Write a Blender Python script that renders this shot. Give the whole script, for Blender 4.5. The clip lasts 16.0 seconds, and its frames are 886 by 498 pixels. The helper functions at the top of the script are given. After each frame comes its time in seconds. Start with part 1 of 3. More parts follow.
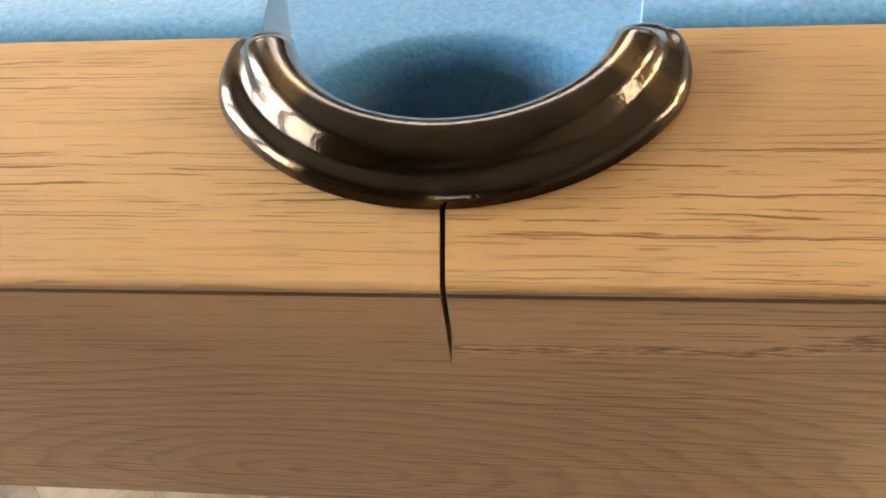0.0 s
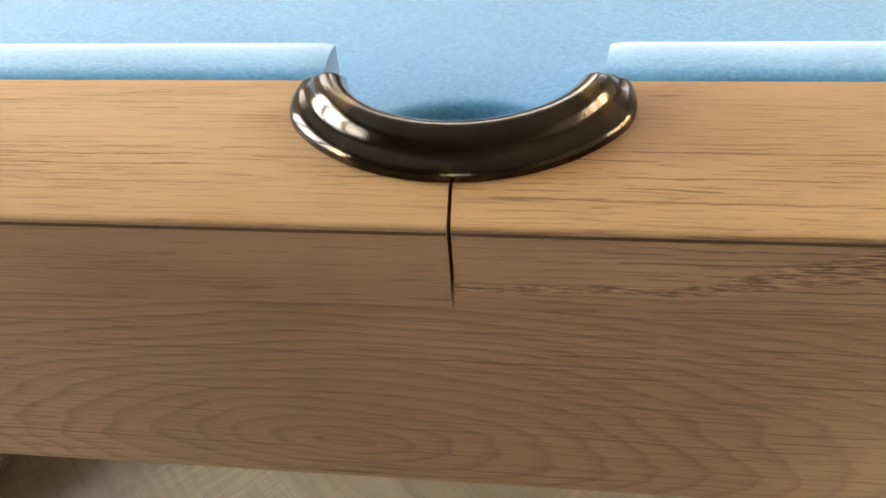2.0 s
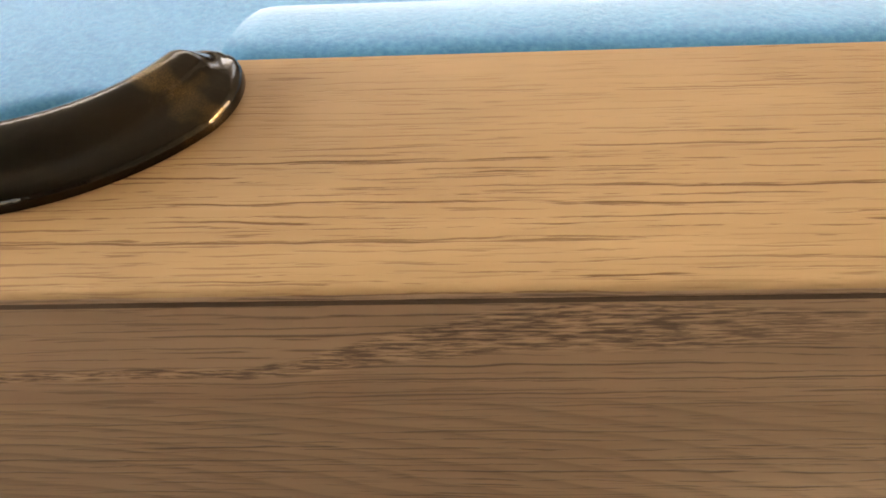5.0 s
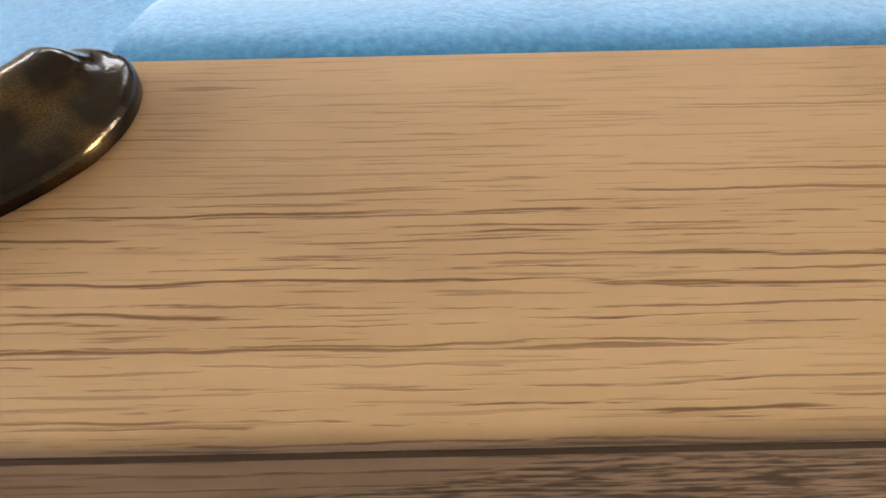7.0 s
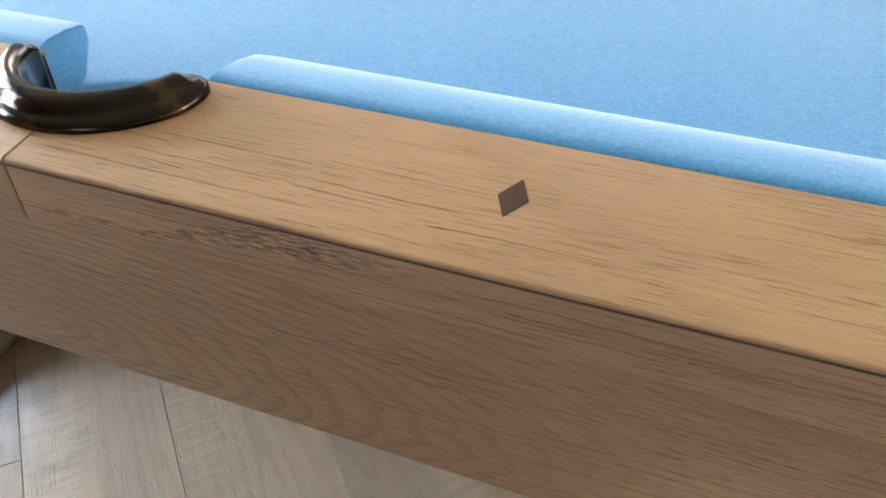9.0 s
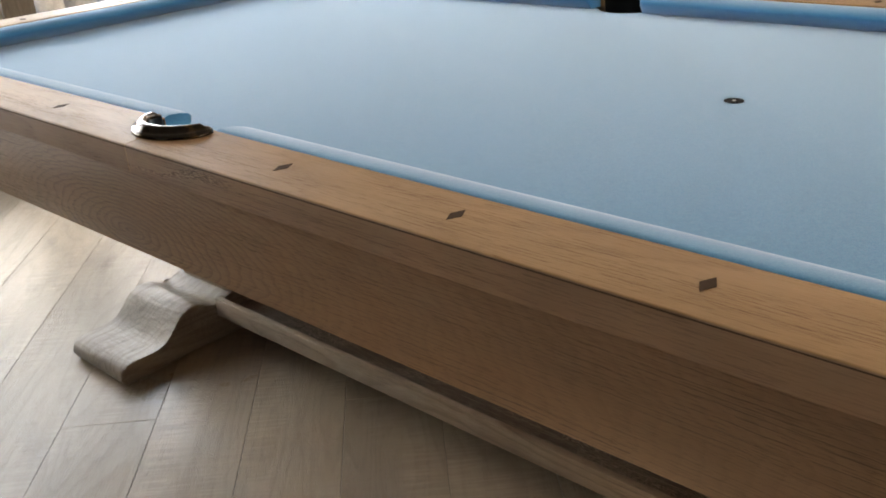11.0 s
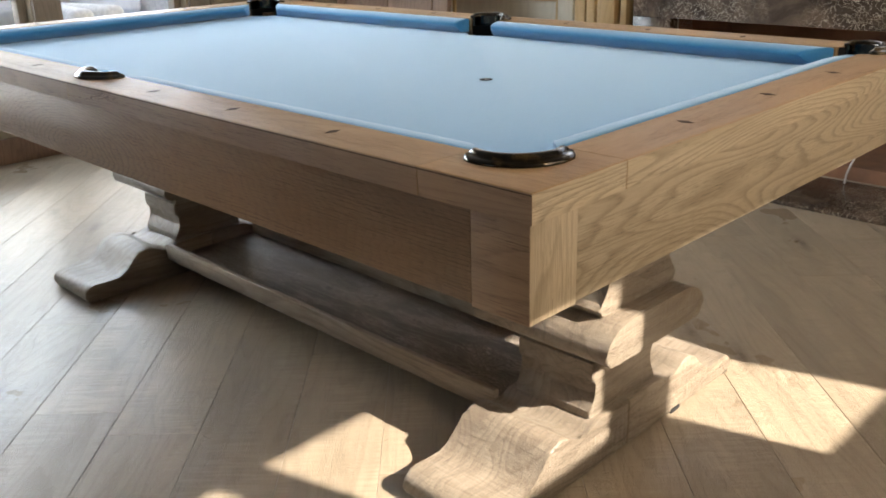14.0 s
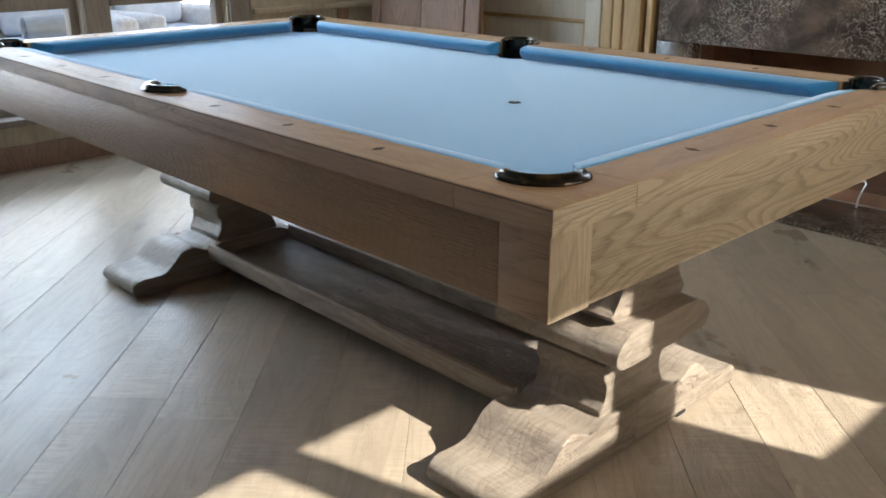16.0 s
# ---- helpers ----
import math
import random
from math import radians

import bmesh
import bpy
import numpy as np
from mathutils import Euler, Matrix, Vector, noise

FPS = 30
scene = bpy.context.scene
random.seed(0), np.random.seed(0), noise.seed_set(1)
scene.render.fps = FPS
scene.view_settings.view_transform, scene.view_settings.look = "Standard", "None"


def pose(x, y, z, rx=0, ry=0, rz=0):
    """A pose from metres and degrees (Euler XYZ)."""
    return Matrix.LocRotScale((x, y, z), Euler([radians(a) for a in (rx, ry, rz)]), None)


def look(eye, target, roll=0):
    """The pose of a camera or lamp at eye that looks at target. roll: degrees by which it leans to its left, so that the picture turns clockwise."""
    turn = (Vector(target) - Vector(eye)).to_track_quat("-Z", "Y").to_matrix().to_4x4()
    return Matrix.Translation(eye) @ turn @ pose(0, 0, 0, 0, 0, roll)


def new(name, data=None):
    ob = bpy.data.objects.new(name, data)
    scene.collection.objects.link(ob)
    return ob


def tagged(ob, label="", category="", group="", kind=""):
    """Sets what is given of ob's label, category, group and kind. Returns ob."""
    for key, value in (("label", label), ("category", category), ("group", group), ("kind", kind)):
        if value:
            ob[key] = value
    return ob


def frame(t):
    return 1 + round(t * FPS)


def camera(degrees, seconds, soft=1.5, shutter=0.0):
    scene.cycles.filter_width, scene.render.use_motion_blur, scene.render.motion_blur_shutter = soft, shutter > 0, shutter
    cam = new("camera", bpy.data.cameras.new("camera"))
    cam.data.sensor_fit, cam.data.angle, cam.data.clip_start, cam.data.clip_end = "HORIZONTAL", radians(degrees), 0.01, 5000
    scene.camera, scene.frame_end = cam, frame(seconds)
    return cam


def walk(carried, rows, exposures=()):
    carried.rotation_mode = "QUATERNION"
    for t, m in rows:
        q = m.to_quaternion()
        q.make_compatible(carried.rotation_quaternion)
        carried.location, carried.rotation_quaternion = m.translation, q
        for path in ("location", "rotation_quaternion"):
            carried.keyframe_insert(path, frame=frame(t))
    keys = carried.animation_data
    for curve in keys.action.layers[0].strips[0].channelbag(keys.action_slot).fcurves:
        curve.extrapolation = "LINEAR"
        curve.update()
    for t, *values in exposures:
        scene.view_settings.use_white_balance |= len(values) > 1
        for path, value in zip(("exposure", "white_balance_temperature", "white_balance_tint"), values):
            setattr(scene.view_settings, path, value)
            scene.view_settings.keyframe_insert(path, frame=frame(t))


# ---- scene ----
cam = camera(52.9, 16.0, soft=1.8)
PATH = [
    (0.0, pose(0.0360, -0.8621, 1.0202, 38.64, 5.13, 4.65)),
    (0.5, pose(0.0357, -0.8846, 1.0236, 42.23, 3.23, 4.64)),
    (1.0, pose(0.0513, -0.9193, 1.0292, 45.21, 3.50, 6.05)),
    (1.5, pose(0.0559, -0.9598, 1.0410, 48.35, 3.78, 6.41)),
    (2.0, pose(0.0502, -0.9769, 1.0362, 49.68, 3.81, 6.96)),
    (2.5, pose(0.0342, -1.0167, 1.0526, 51.77, 4.60, 6.57)),
    (3.0, pose(0.0230, -1.0411, 1.0629, 52.14, 5.22, 6.44)),
    (3.5, pose(0.0501, -0.9852, 1.0405, 51.99, 3.81, 4.79)),
    (4.0, pose(0.1000, -0.9429, 1.0217, 49.89, 2.79, 3.95)),
    (4.5, pose(0.1341, -0.9138, 1.0031, 49.02, 2.47, 2.74)),
    (5.0, pose(0.1550, -0.8701, 0.9758, 47.65, 2.86, 1.72)),
    (5.2, pose(0.1614, -0.8514, 0.9575, 48.87, 3.13, 1.96)),
    (7.3, pose(0.1373, -0.8003, 0.9372, 47.17, 0.64, -0.95)),
    (7.5, pose(0.1332, -0.8055, 0.9462, 47.13, 0.34, -0.91)),
    (8.0, pose(0.1633, -0.8304, 0.9926, 45.25, -2.27, 3.43)),
    (8.5, pose(0.2545, -0.9028, 1.0417, 45.27, -0.04, 14.88)),
    (8.7, pose(0.3021, -0.9448, 1.0649, 46.69, 1.12, 17.93)),
    (10.8, pose(1.0611, -1.2664, 1.1804, 64.09, 3.93, 41.27)),
    (11.0, pose(1.1251, -1.3072, 1.1846, 65.27, 3.43, 41.02)),
    (11.5, pose(1.3344, -1.3179, 1.1720, 66.92, 2.02, 42.46)),
    (12.0, pose(1.5350, -1.3437, 1.1677, 67.41, 0.94, 43.26)),
    (12.5, pose(1.6668, -1.4011, 1.1666, 68.93, 2.69, 42.34)),
    (13.0, pose(1.7830, -1.3971, 1.1467, 69.59, 1.98, 43.29)),
    (13.5, pose(1.8619, -1.4029, 1.1285, 69.54, 1.96, 43.89)),
    (14.0, pose(1.9209, -1.5127, 1.1425, 69.38, 1.49, 44.50)),
    (14.5, pose(1.9587, -1.5884, 1.1425, 69.70, 1.07, 44.38)),
    (15.0, pose(1.9770, -1.6167, 1.1511, 69.95, 0.98, 45.21)),
    (15.5, pose(2.0184, -1.6323, 1.1811, 70.11, 0.65, 45.87)),
    (16.0, pose(2.0281, -1.6426, 1.1980, 70.07, 0.19, 46.39)),
]
EXPOSURES = [(0, 2.8, 8300, 18), (0.5, 2.8, 7600, 16), (3, 2.58, 7600, 14), (4.5, 2.6, 8000, 15), (5, 2.6, 7800, 15), (7.3, 2.47, 6600, 14), (8.7, 2.54, 6200, 13), (11, 1.48, 7400, 16), (12.5, 1.64, 7600, 16), (13.5, 1.48, 6850, 13), (14.5, 1.5, 6350, 10), (16, 1.3, 5900, 9)]
walk(cam, PATH, EXPOSURES)

# ---- world and light ----
SUN_AZ = math.atan2(0.27, 0.96)
SUN_EL = radians(36.5)
world = bpy.data.worlds.new("sky")
scene.world = world
world.use_nodes = True
wn = world.node_tree
sky = wn.nodes.new("ShaderNodeTexSky")
sky.sky_type = "NISHITA"
sky.sun_disc = False
sky.sun_elevation = SUN_EL
sky.sun_rotation = radians(90) - SUN_AZ
wn.links.new(sky.outputs[0], wn.nodes["Background"].inputs[0])
wn.nodes["Background"].inputs[1].default_value = 0.15

sun = new("sun", bpy.data.lights.new("sun", "SUN"))
sun.data.energy, sun.data.angle, sun.data.color = 5.9, radians(0.6), (1.0, 0.93, 0.82)
sun_from = Vector((math.cos(SUN_EL) * math.cos(SUN_AZ), math.cos(SUN_EL) * math.sin(SUN_AZ), math.sin(SUN_EL)))
sun.matrix_world = look(sun_from * 12, (0, 0, 0))


def window_light(name, at, target, sx, sy, watts, colour):
    """Skylight standing in a window's opening, real or added."""
    d = bpy.data.lights.new(name, "AREA")
    d.shape, d.size, d.size_y, d.energy, d.color = "RECTANGLE", sx, sy, watts, colour
    ob = new(name, d)
    ob.matrix_world = look(at, target)
    return ob


ROOM_X0, ROOM_X1, ROOM_Y0, ROOM_Y1, ROOM_Z = -2.8, 3.0, -5.2, 2.4, 2.8
WIN_Y = [(-0.65, 0.32), (0.457, 1.19), (-1.76, -0.79)]
for a, b in WIN_Y:
    window_light("window_skylight", (ROOM_X0 - 0.06, (a + b) / 2, 1.58), (0, (a + b) / 2, 0.9), b - a, 1.3, 1.5 if a < -1.0 else 8.4, (0.66, 0.83, 1.0))
EAST_Y = [(-0.51, 0.016), (0.108, 0.512), (0.733, 1.135)]
for a, b in EAST_Y:
    window_light("east_skylight", (ROOM_X1 + 0.05, (a + b) / 2, 1.65), (0, (a + b) / 2, 1.5), b - a, 0.68, 3.0, (1.0, 0.80, 0.52))
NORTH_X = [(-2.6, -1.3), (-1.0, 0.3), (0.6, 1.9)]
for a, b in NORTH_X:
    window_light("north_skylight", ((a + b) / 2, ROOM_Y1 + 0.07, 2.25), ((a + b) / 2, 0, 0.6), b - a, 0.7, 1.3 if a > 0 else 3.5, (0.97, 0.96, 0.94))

SOUTH_X = [(-0.6, 0.6)]
for a, b in SOUTH_X:
    window_light("south_skylight", ((a + b) / 2, ROOM_Y0 - 0.05, 1.5), ((a + b) / 2, 0, 0.7), b - a, 1.2, 0.4, (1.0, 0.70, 0.50))


# ---- materials ----
class Nodes:
    def __init__(self, name):
        self.mat = bpy.data.materials.new(name)
        self.mat.use_nodes = True
        self.t = self.mat.node_tree
        self.bsdf = self.t.nodes["Principled BSDF"]

    def add(self, kind, **inputs):
        n = self.t.nodes.new(kind)
        return n

    def link(self, a, b):
        self.t.links.new(a, b)

    def set(self, **kw):
        for k, v in kw.items():
            self.bsdf.inputs[k.replace("_", " ")].default_value = v

    def math(self, op, a, b=0.0, clamp=False):
        n = self.t.nodes.new("ShaderNodeMath")
        n.operation, n.use_clamp = op, clamp
        for i, v in enumerate((a, b)):
            if isinstance(v, (int, float)):
                n.inputs[i].default_value = v
            else:
                self.link(v, n.inputs[i])
        return n.outputs[0]

    def noise(self, vec, scale=1.0, detail=2.0, rough=0.5, distort=0.0):
        n = self.t.nodes.new("ShaderNodeTexNoise")
        n.inputs["Scale"].default_value, n.inputs["Detail"].default_value = scale, detail
        n.inputs["Roughness"].default_value, n.inputs["Distortion"].default_value = rough, distort
        self.link(vec, n.inputs["Vector"])
        return n.outputs["Fac"]

    def scaled(self, vec, s):
        n = self.t.nodes.new("ShaderNodeVectorMath")
        n.operation = "MULTIPLY"
        self.link(vec, n.inputs[0])
        n.inputs[1].default_value = s
        return n.outputs[0]

    def ramp(self, fac, stops):
        n = self.t.nodes.new("ShaderNodeValToRGB")
        e = n.color_ramp.elements
        while len(e) < len(stops):
            e.new(0.5)
        for el, (p, c) in zip(e, stops):
            el.position = p
            el.color = (c, c, c, 1) if isinstance(c, (int, float)) else (*c, 1)
        self.link(fac, n.inputs[0])
        return n.outputs[0]

    def mix(self, fac, a, b, mode="MIX"):
        n = self.t.nodes.new("ShaderNodeMix")
        n.data_type, n.blend_type = "RGBA", mode
        for sock, v in ((n.inputs[0], fac), (n.inputs[6], a), (n.inputs[7], b)):
            if isinstance(v, (int, float)):
                sock.default_value = v
            elif isinstance(v, tuple):
                sock.default_value = (*v, 1)
            else:
                self.link(v, sock)
        return n.outputs[2]

    def bump(self, height, dist, strength=1.0):
        n = self.t.nodes.new("ShaderNodeBump")
        n.inputs["Distance"].default_value, n.inputs["Strength"].default_value = dist, strength
        self.link(height, n.inputs["Height"])
        self.link(n.outputs[0], self.bsdf.inputs["Normal"])

    def coords(self, vary=True):
        c = self.t.nodes.new("ShaderNodeTexCoord").outputs["Object"]
        self.plain_coords = c
        if not vary:
            return c
        r = self.t.nodes.new("ShaderNodeObjectInfo").outputs["Random"]
        m = self.t.nodes.new("ShaderNodeVectorMath")
        m.operation = "MULTIPLY_ADD"
        comb = self.t.nodes.new("ShaderNodeCombineXYZ")
        for i in range(3):
            self.link(r, comb.inputs[i])
        self.link(comb.outputs[0], m.inputs[0])
        m.inputs[1].default_value = (37.0, 17.3, 23.1)
        self.link(c, m.inputs[2])
        self.rand = r
        return m.outputs[0]


def wood(name, light, dark, pore, axis="x", rings=16.0, ring_amount=0.5, pore_amount=0.75, rough=0.5, saw=0.0, tone=0.12, fine=1.0, bump=0.0002, figure="", knots=False, spec=0.5, bare=0.15, blotch=0.36):
    """Oak: figure as the contours of long drawn-out noise, fine dark pores along the grain."""
    n = Nodes(name)
    v = n.coords()
    long = {"x": 0, "y": 1, "z": 2}[axis]

    def stretch(a, b):
        s = [b, b, b]
        s[long] = a
        return n.scaled(v, tuple(s))

    field = n.noise(stretch(0.9, 6.5), 1.0, 1.5, 0.4, 0.15)
    wob = n.noise(stretch(9.0, 60.0), 1.0, 2.0)
    f = n.math("ADD", n.math("MULTIPLY", field, rings), n.math("MULTIPLY", wob, 0.5))
    if figure == "cathedral":
        # ovals of the growth rings round one heart, low on the board
        parts_of = n.t.nodes.new("ShaderNodeSeparateXYZ")
        n.link(n.plain_coords, parts_of.inputs[0])
        warp = n.math("SUBTRACT", n.noise(n.scaled(n.plain_coords, (4.0, 17.0, 17.0)), 1.0, 3.0), 0.5)
        ex = n.math("DIVIDE", n.math("ADD", parts_of.outputs[0], 0.057), 0.15)
        ez = n.math("DIVIDE", n.math("SUBTRACT", parts_of.outputs[2], 0.679), 0.042)
        oval = n.math("SQRT", n.math("ADD", n.math("MULTIPLY", ex, ex), n.math("MULTIPLY", ez, ez)))
        f = n.math("ADD", n.math("MULTIPLY", oval, 6.5), n.math("MULTIPLY", warp, 5.0))
        f = n.math("ADD", f, n.math("MULTIPLY", wob, 0.4))
    line = n.ramp(n.math("FRACT", f), [(0.0, 0.0), (0.5, 0.08), (0.88, 1.0), (1.0, 0.0)])
    if figure == "cathedral":
        line = n.math("MULTIPLY", line, n.ramp(n.math("MULTIPLY", n.math("ABSOLUTE", ex), 0.25), [(0.3, 1.0), (0.75, 0.3)]))
    broad = n.noise(stretch(1.3, 11.0), 1.0, 3.0)
    col = n.mix(n.ramp(broad, [(0.3, 0.0), (0.7, 1.0)]), light, tuple(0.5 * (a + b) for a, b in zip(light, dark)))
    mottle = n.noise(stretch(16.0, 75.0), 1.0, 3.0, 0.6)
    col = n.mix(n.math("MULTIPLY", n.ramp(mottle, [(0.35, 0.0), (0.75, 1.0)]), 0.3), col, dark)
    col = n.mix(n.math("MULTIPLY", line, ring_amount), col, tuple(0.6 * a + 0.4 * b for a, b in zip(dark, pore)))
    cluster = n.ramp(n.noise(stretch(2.2, 26.0), 1.0, 2.0), [(0.40, bare), (0.57, 1.0)])
    fine_pores = n.ramp(n.noise(stretch(34.0 * fine, 900.0 * fine), 1.0, 2.0), [(0.59, 0.0), (0.64, 0.6)])
    fine_pores = n.math("MULTIPLY", fine_pores, n.math("ADD", n.math("MULTIPLY", line, 0.6), 0.4))
    axes = n.t.nodes.new("ShaderNodeSeparateXYZ")
    n.link(v, axes.inputs[0])
    side = [axes.outputs[k] for k in range(3) if k != long]
    drift = n.math("MULTIPLY", n.noise(stretch(2.5, 22.0), 1.0, 2.0), 0.016 / fine)
    jag = n.math("MULTIPLY", n.math("SUBTRACT", n.noise(stretch(24.0 * fine, 120.0 * fine), 1.0, 3.0, 0.6), 0.5), 0.0042 / fine)
    lane = n.math("ADD", n.math("ADD", n.math("ADD", side[0], side[1]), drift), jag)

    def threads(per_metre, wide, gaps, shift):
        """Pores strung into broken, ragged lines along the grain."""
        run = n.math("ADD", n.math("MULTIPLY", lane, per_metre * fine), shift)
        off = n.math("ABSOLUTE", n.math("SUBTRACT", n.math("FRACT", run), 0.5))
        body = n.ramp(off, [(0.0, 1.0), (wide, 0.85), (wide * 2.2, 0.0)])
        cut = n.add("ShaderNodeVectorMath")
        cut.operation = "ADD"
        n.link(v, cut.inputs[0])
        cut.inputs[1].default_value = (shift * 9.0, shift * 5.0, shift * 7.0)
        s_ = [gaps * 16.0] * 3
        s_[long] = gaps
        broken = n.ramp(n.noise(n.scaled(cut.outputs[0], tuple(s_)), 1.0, 4.0, 0.65), [(0.48, 0.0), (0.53, 1.0)])
        return n.math("MULTIPLY", body, broken)

    streak = n.math("MAXIMUM", threads(160.0, 0.036, 12.0 * fine, 0.0), n.math("MULTIPLY", threads(270.0, 0.046, 38.0 * fine, 0.37), 0.8))
    dash = n.math("MAXIMUM", fine_pores, n.math("MULTIPLY", streak, cluster))
    fibre = n.noise(stretch(14.0, 520.0), 1.0, 3.0, 0.6)
    col = n.mix(n.math("MULTIPLY", n.ramp(fibre, [(0.4, 0.0), (0.7, 1.0)]), 0.2), col, dark)
    halo = n.math("MULTIPLY", n.ramp(n.noise(stretch(15.0, 150.0), 1.0, 2.0), [(0.5, 0.0), (0.68, 1.0)]), cluster)
    col = n.mix(n.math("MULTIPLY", halo, 0.35), col, dark)
    col = n.mix(n.math("MULTIPLY", dash, pore_amount), col, pore)
    if figure == "rough":
        # a torn, open-grained streak that rises along the face of the board
        sp_ = n.t.nodes.new("ShaderNodeSeparateXYZ")
        n.link(n.plain_coords, sp_.inputs[0])
        px, py, pz = sp_.outputs
        rise = n.ramp(px, [(0.09, 0.0), (0.16, 1.0)])
        fade = n.ramp(px, [(0.20, 1.0), (0.27, 0.0)])
        wave = n.math("MULTIPLY", n.math("SUBTRACT", n.noise(n.scaled(n.plain_coords, (22.0, 0.0, 0.0)), 1.0, 2.0), 0.5), 0.006)
        mid = n.math("ADD", n.math("ADD", n.math("MULTIPLY", rise, 0.0165), 0.8005), wave)
        half = n.math("ADD", n.math("MULTIPLY", n.math("MULTIPLY", rise, fade), 0.0075), 0.0022)
        off = n.math("DIVIDE", n.math("ABSOLUTE", n.math("SUBTRACT", pz, mid)), half)
        on = n.math("MULTIPLY", n.ramp(off, [(0.7, 1.0), (1.0, 0.0)]), fade)
        on = n.math("MULTIPLY", on, n.math("LESS_THAN", py, -0.72))
        torn = n.noise(stretch(95.0, 1050.0), 1.0, 3.0, 0.6)
        col = n.mix(n.math("MULTIPLY", on, n.ramp(torn, [(0.44, 0.75), (0.50, 0.0)])), col, pore)
        col = n.mix(n.math("MULTIPLY", on, n.ramp(torn, [(0.53, 0.0), (0.60, 0.6)])), col, tuple(1.35 * a for a in light))
        dash = n.math("MAXIMUM", dash, n.math("MULTIPLY", on, n.ramp(torn, [(0.5, 1.0), (0.56, 0.0)])))
    if figure == "limed":
        # pale lime left in the pores of small fan-shaped figures
        fan = n.noise(n.scaled(v, (26.0, 48.0, 48.0)), 1.0, 2.0, 0.5, 0.8)
        curl = n.ramp(n.math("FRACT", n.math("MULTIPLY", fan, 13.0)), [(0.5, 0.0), (0.75, 1.0), (1.0, 0.0)])
        where = n.ramp(n.noise(n.scaled(v, (5.0, 14.0, 14.0)), 1.0, 2.0), [(0.45, 0.0), (0.56, 1.0)])
        col = n.mix(n.math("MULTIPLY", n.math("MULTIPLY", curl, where), 0.8), col, pore)
    if knots:
        cell = n.t.nodes.new("ShaderNodeTexVoronoi")
        cell.inputs["Scale"].default_value = 1.0
        n.link(stretch(1.3, 5.0), cell.inputs["Vector"])
        wobble = n.math("MULTIPLY", n.math("SUBTRACT", n.noise(n.scaled(v, (60.0, 60.0, 60.0)), 1.0, 2.0), 0.5), 0.09)
        near = n.math("ADD", cell.outputs["Distance"], wobble)
        col = n.mix(n.ramp(near, [(0.03, 0.85), (0.07, 0.35), (0.15, 0.0)]), col, pore)
        cross_marks = [9.0, 9.0, 9.0]
        cross_marks[long] = 150.0
        stripe = n.ramp(n.noise(n.scaled(v, tuple(cross_marks)), 1.0, 2.0), [(0.42, 0.0), (0.6, 1.0)])
        patchy = n.ramp(n.noise(n.scaled(v, (3.0, 9.0, 9.0)), 1.0, 2.0), [(0.42, 0.0), (0.6, 1.0)])
        col = n.mix(n.math("MULTIPLY", n.math("MULTIPLY", stripe, patchy), 0.3), col, tuple(min(1.0, 1.35 * a) for a in light))
    stain = n.noise(n.scaled(v, (2.2, 2.2, 2.2)), 1.0, 4.0, 0.6)
    val = n.math("ADD", n.math("MULTIPLY", n.rand, tone), n.math("MULTIPLY", n.math("SUBTRACT", stain, 0.5), blotch))
    val = n.math("ADD", val, 1.0 - tone / 2)
    col = n.mix(1.0, col, n.mix(0.0, val, val), "MULTIPLY")
    n.link(col, n.bsdf.inputs["Base Color"])
    rr = n.math("ADD", n.math("MULTIPLY", stain, 0.22), rough - 0.11)
    n.link(n.math("ADD", rr, n.math("MULTIPLY", dash, 0.15)), n.bsdf.inputs["Roughness"])
    h = n.math("MULTIPLY", dash, -1.0)
    if saw:
        cross = [14.0, 14.0, 14.0]
        cross[long] = 130.0
        marks = n.noise(n.scaled(v, tuple(cross)), 1.0, 2.0)
        h = n.math("ADD", h, n.math("MULTIPLY", marks, saw))
    h = n.math("ADD", h, n.math("MULTIPLY", n.noise(stretch(4.0, 30.0), 1.0, 2.0), 0.7))
    n.bump(h, bump)
    n.set(Specular_IOR_Level=spec)
    return n.mat


RAIL = ((0.475, 0.300, 0.150), (0.35, 0.205, 0.090), (0.115, 0.045, 0.013))
rail_x = wood("oak_rail", *RAIL, axis="x", rings=14, ring_amount=0.25, rough=0.5, pore_amount=0.85, spec=0.2)
rail_y = wood("oak_rail_cross", *RAIL, axis="y", rings=14, ring_amount=0.25, rough=0.5, pore_amount=0.85, spec=0.2)
SHADED_OAK = ((0.385, 0.245, 0.145), (0.25, 0.145, 0.082), (0.06, 0.031, 0.016))
apron_x = wood("oak_apron_shaded", *SHADED_OAK, blotch=0.75, axis="x", rings=20, pore_amount=0.7, ring_amount=0.35, rough=0.48)
apron_torn = wood("oak_shaded_torn_grain", *SHADED_OAK, blotch=0.75, axis="x", rings=14, ring_amount=0.3, rough=0.5, figure="rough")
apron_oval = wood("oak_apron_shaded_ovals", (0.368, 0.236, 0.138), (0.235, 0.138, 0.078), (0.055, 0.030, 0.015), blotch=0.75, axis="x", rings=46, pore_amount=0.8, ring_amount=0.62, rough=0.42, figure="cathedral", bare=0.6)
LIT_OAK = ((0.60, 0.48, 0.315), (0.36, 0.265, 0.16), (0.085, 0.055, 0.028))
apron_y = wood("oak_end_lit", *LIT_OAK, axis="y", pore_amount=0.75, rings=46, ring_amount=0.62, rough=0.5)
post_lit = wood("oak_post_lit", *LIT_OAK, axis="z", pore_amount=0.5, rings=26, ring_amount=0.45, rough=0.5)
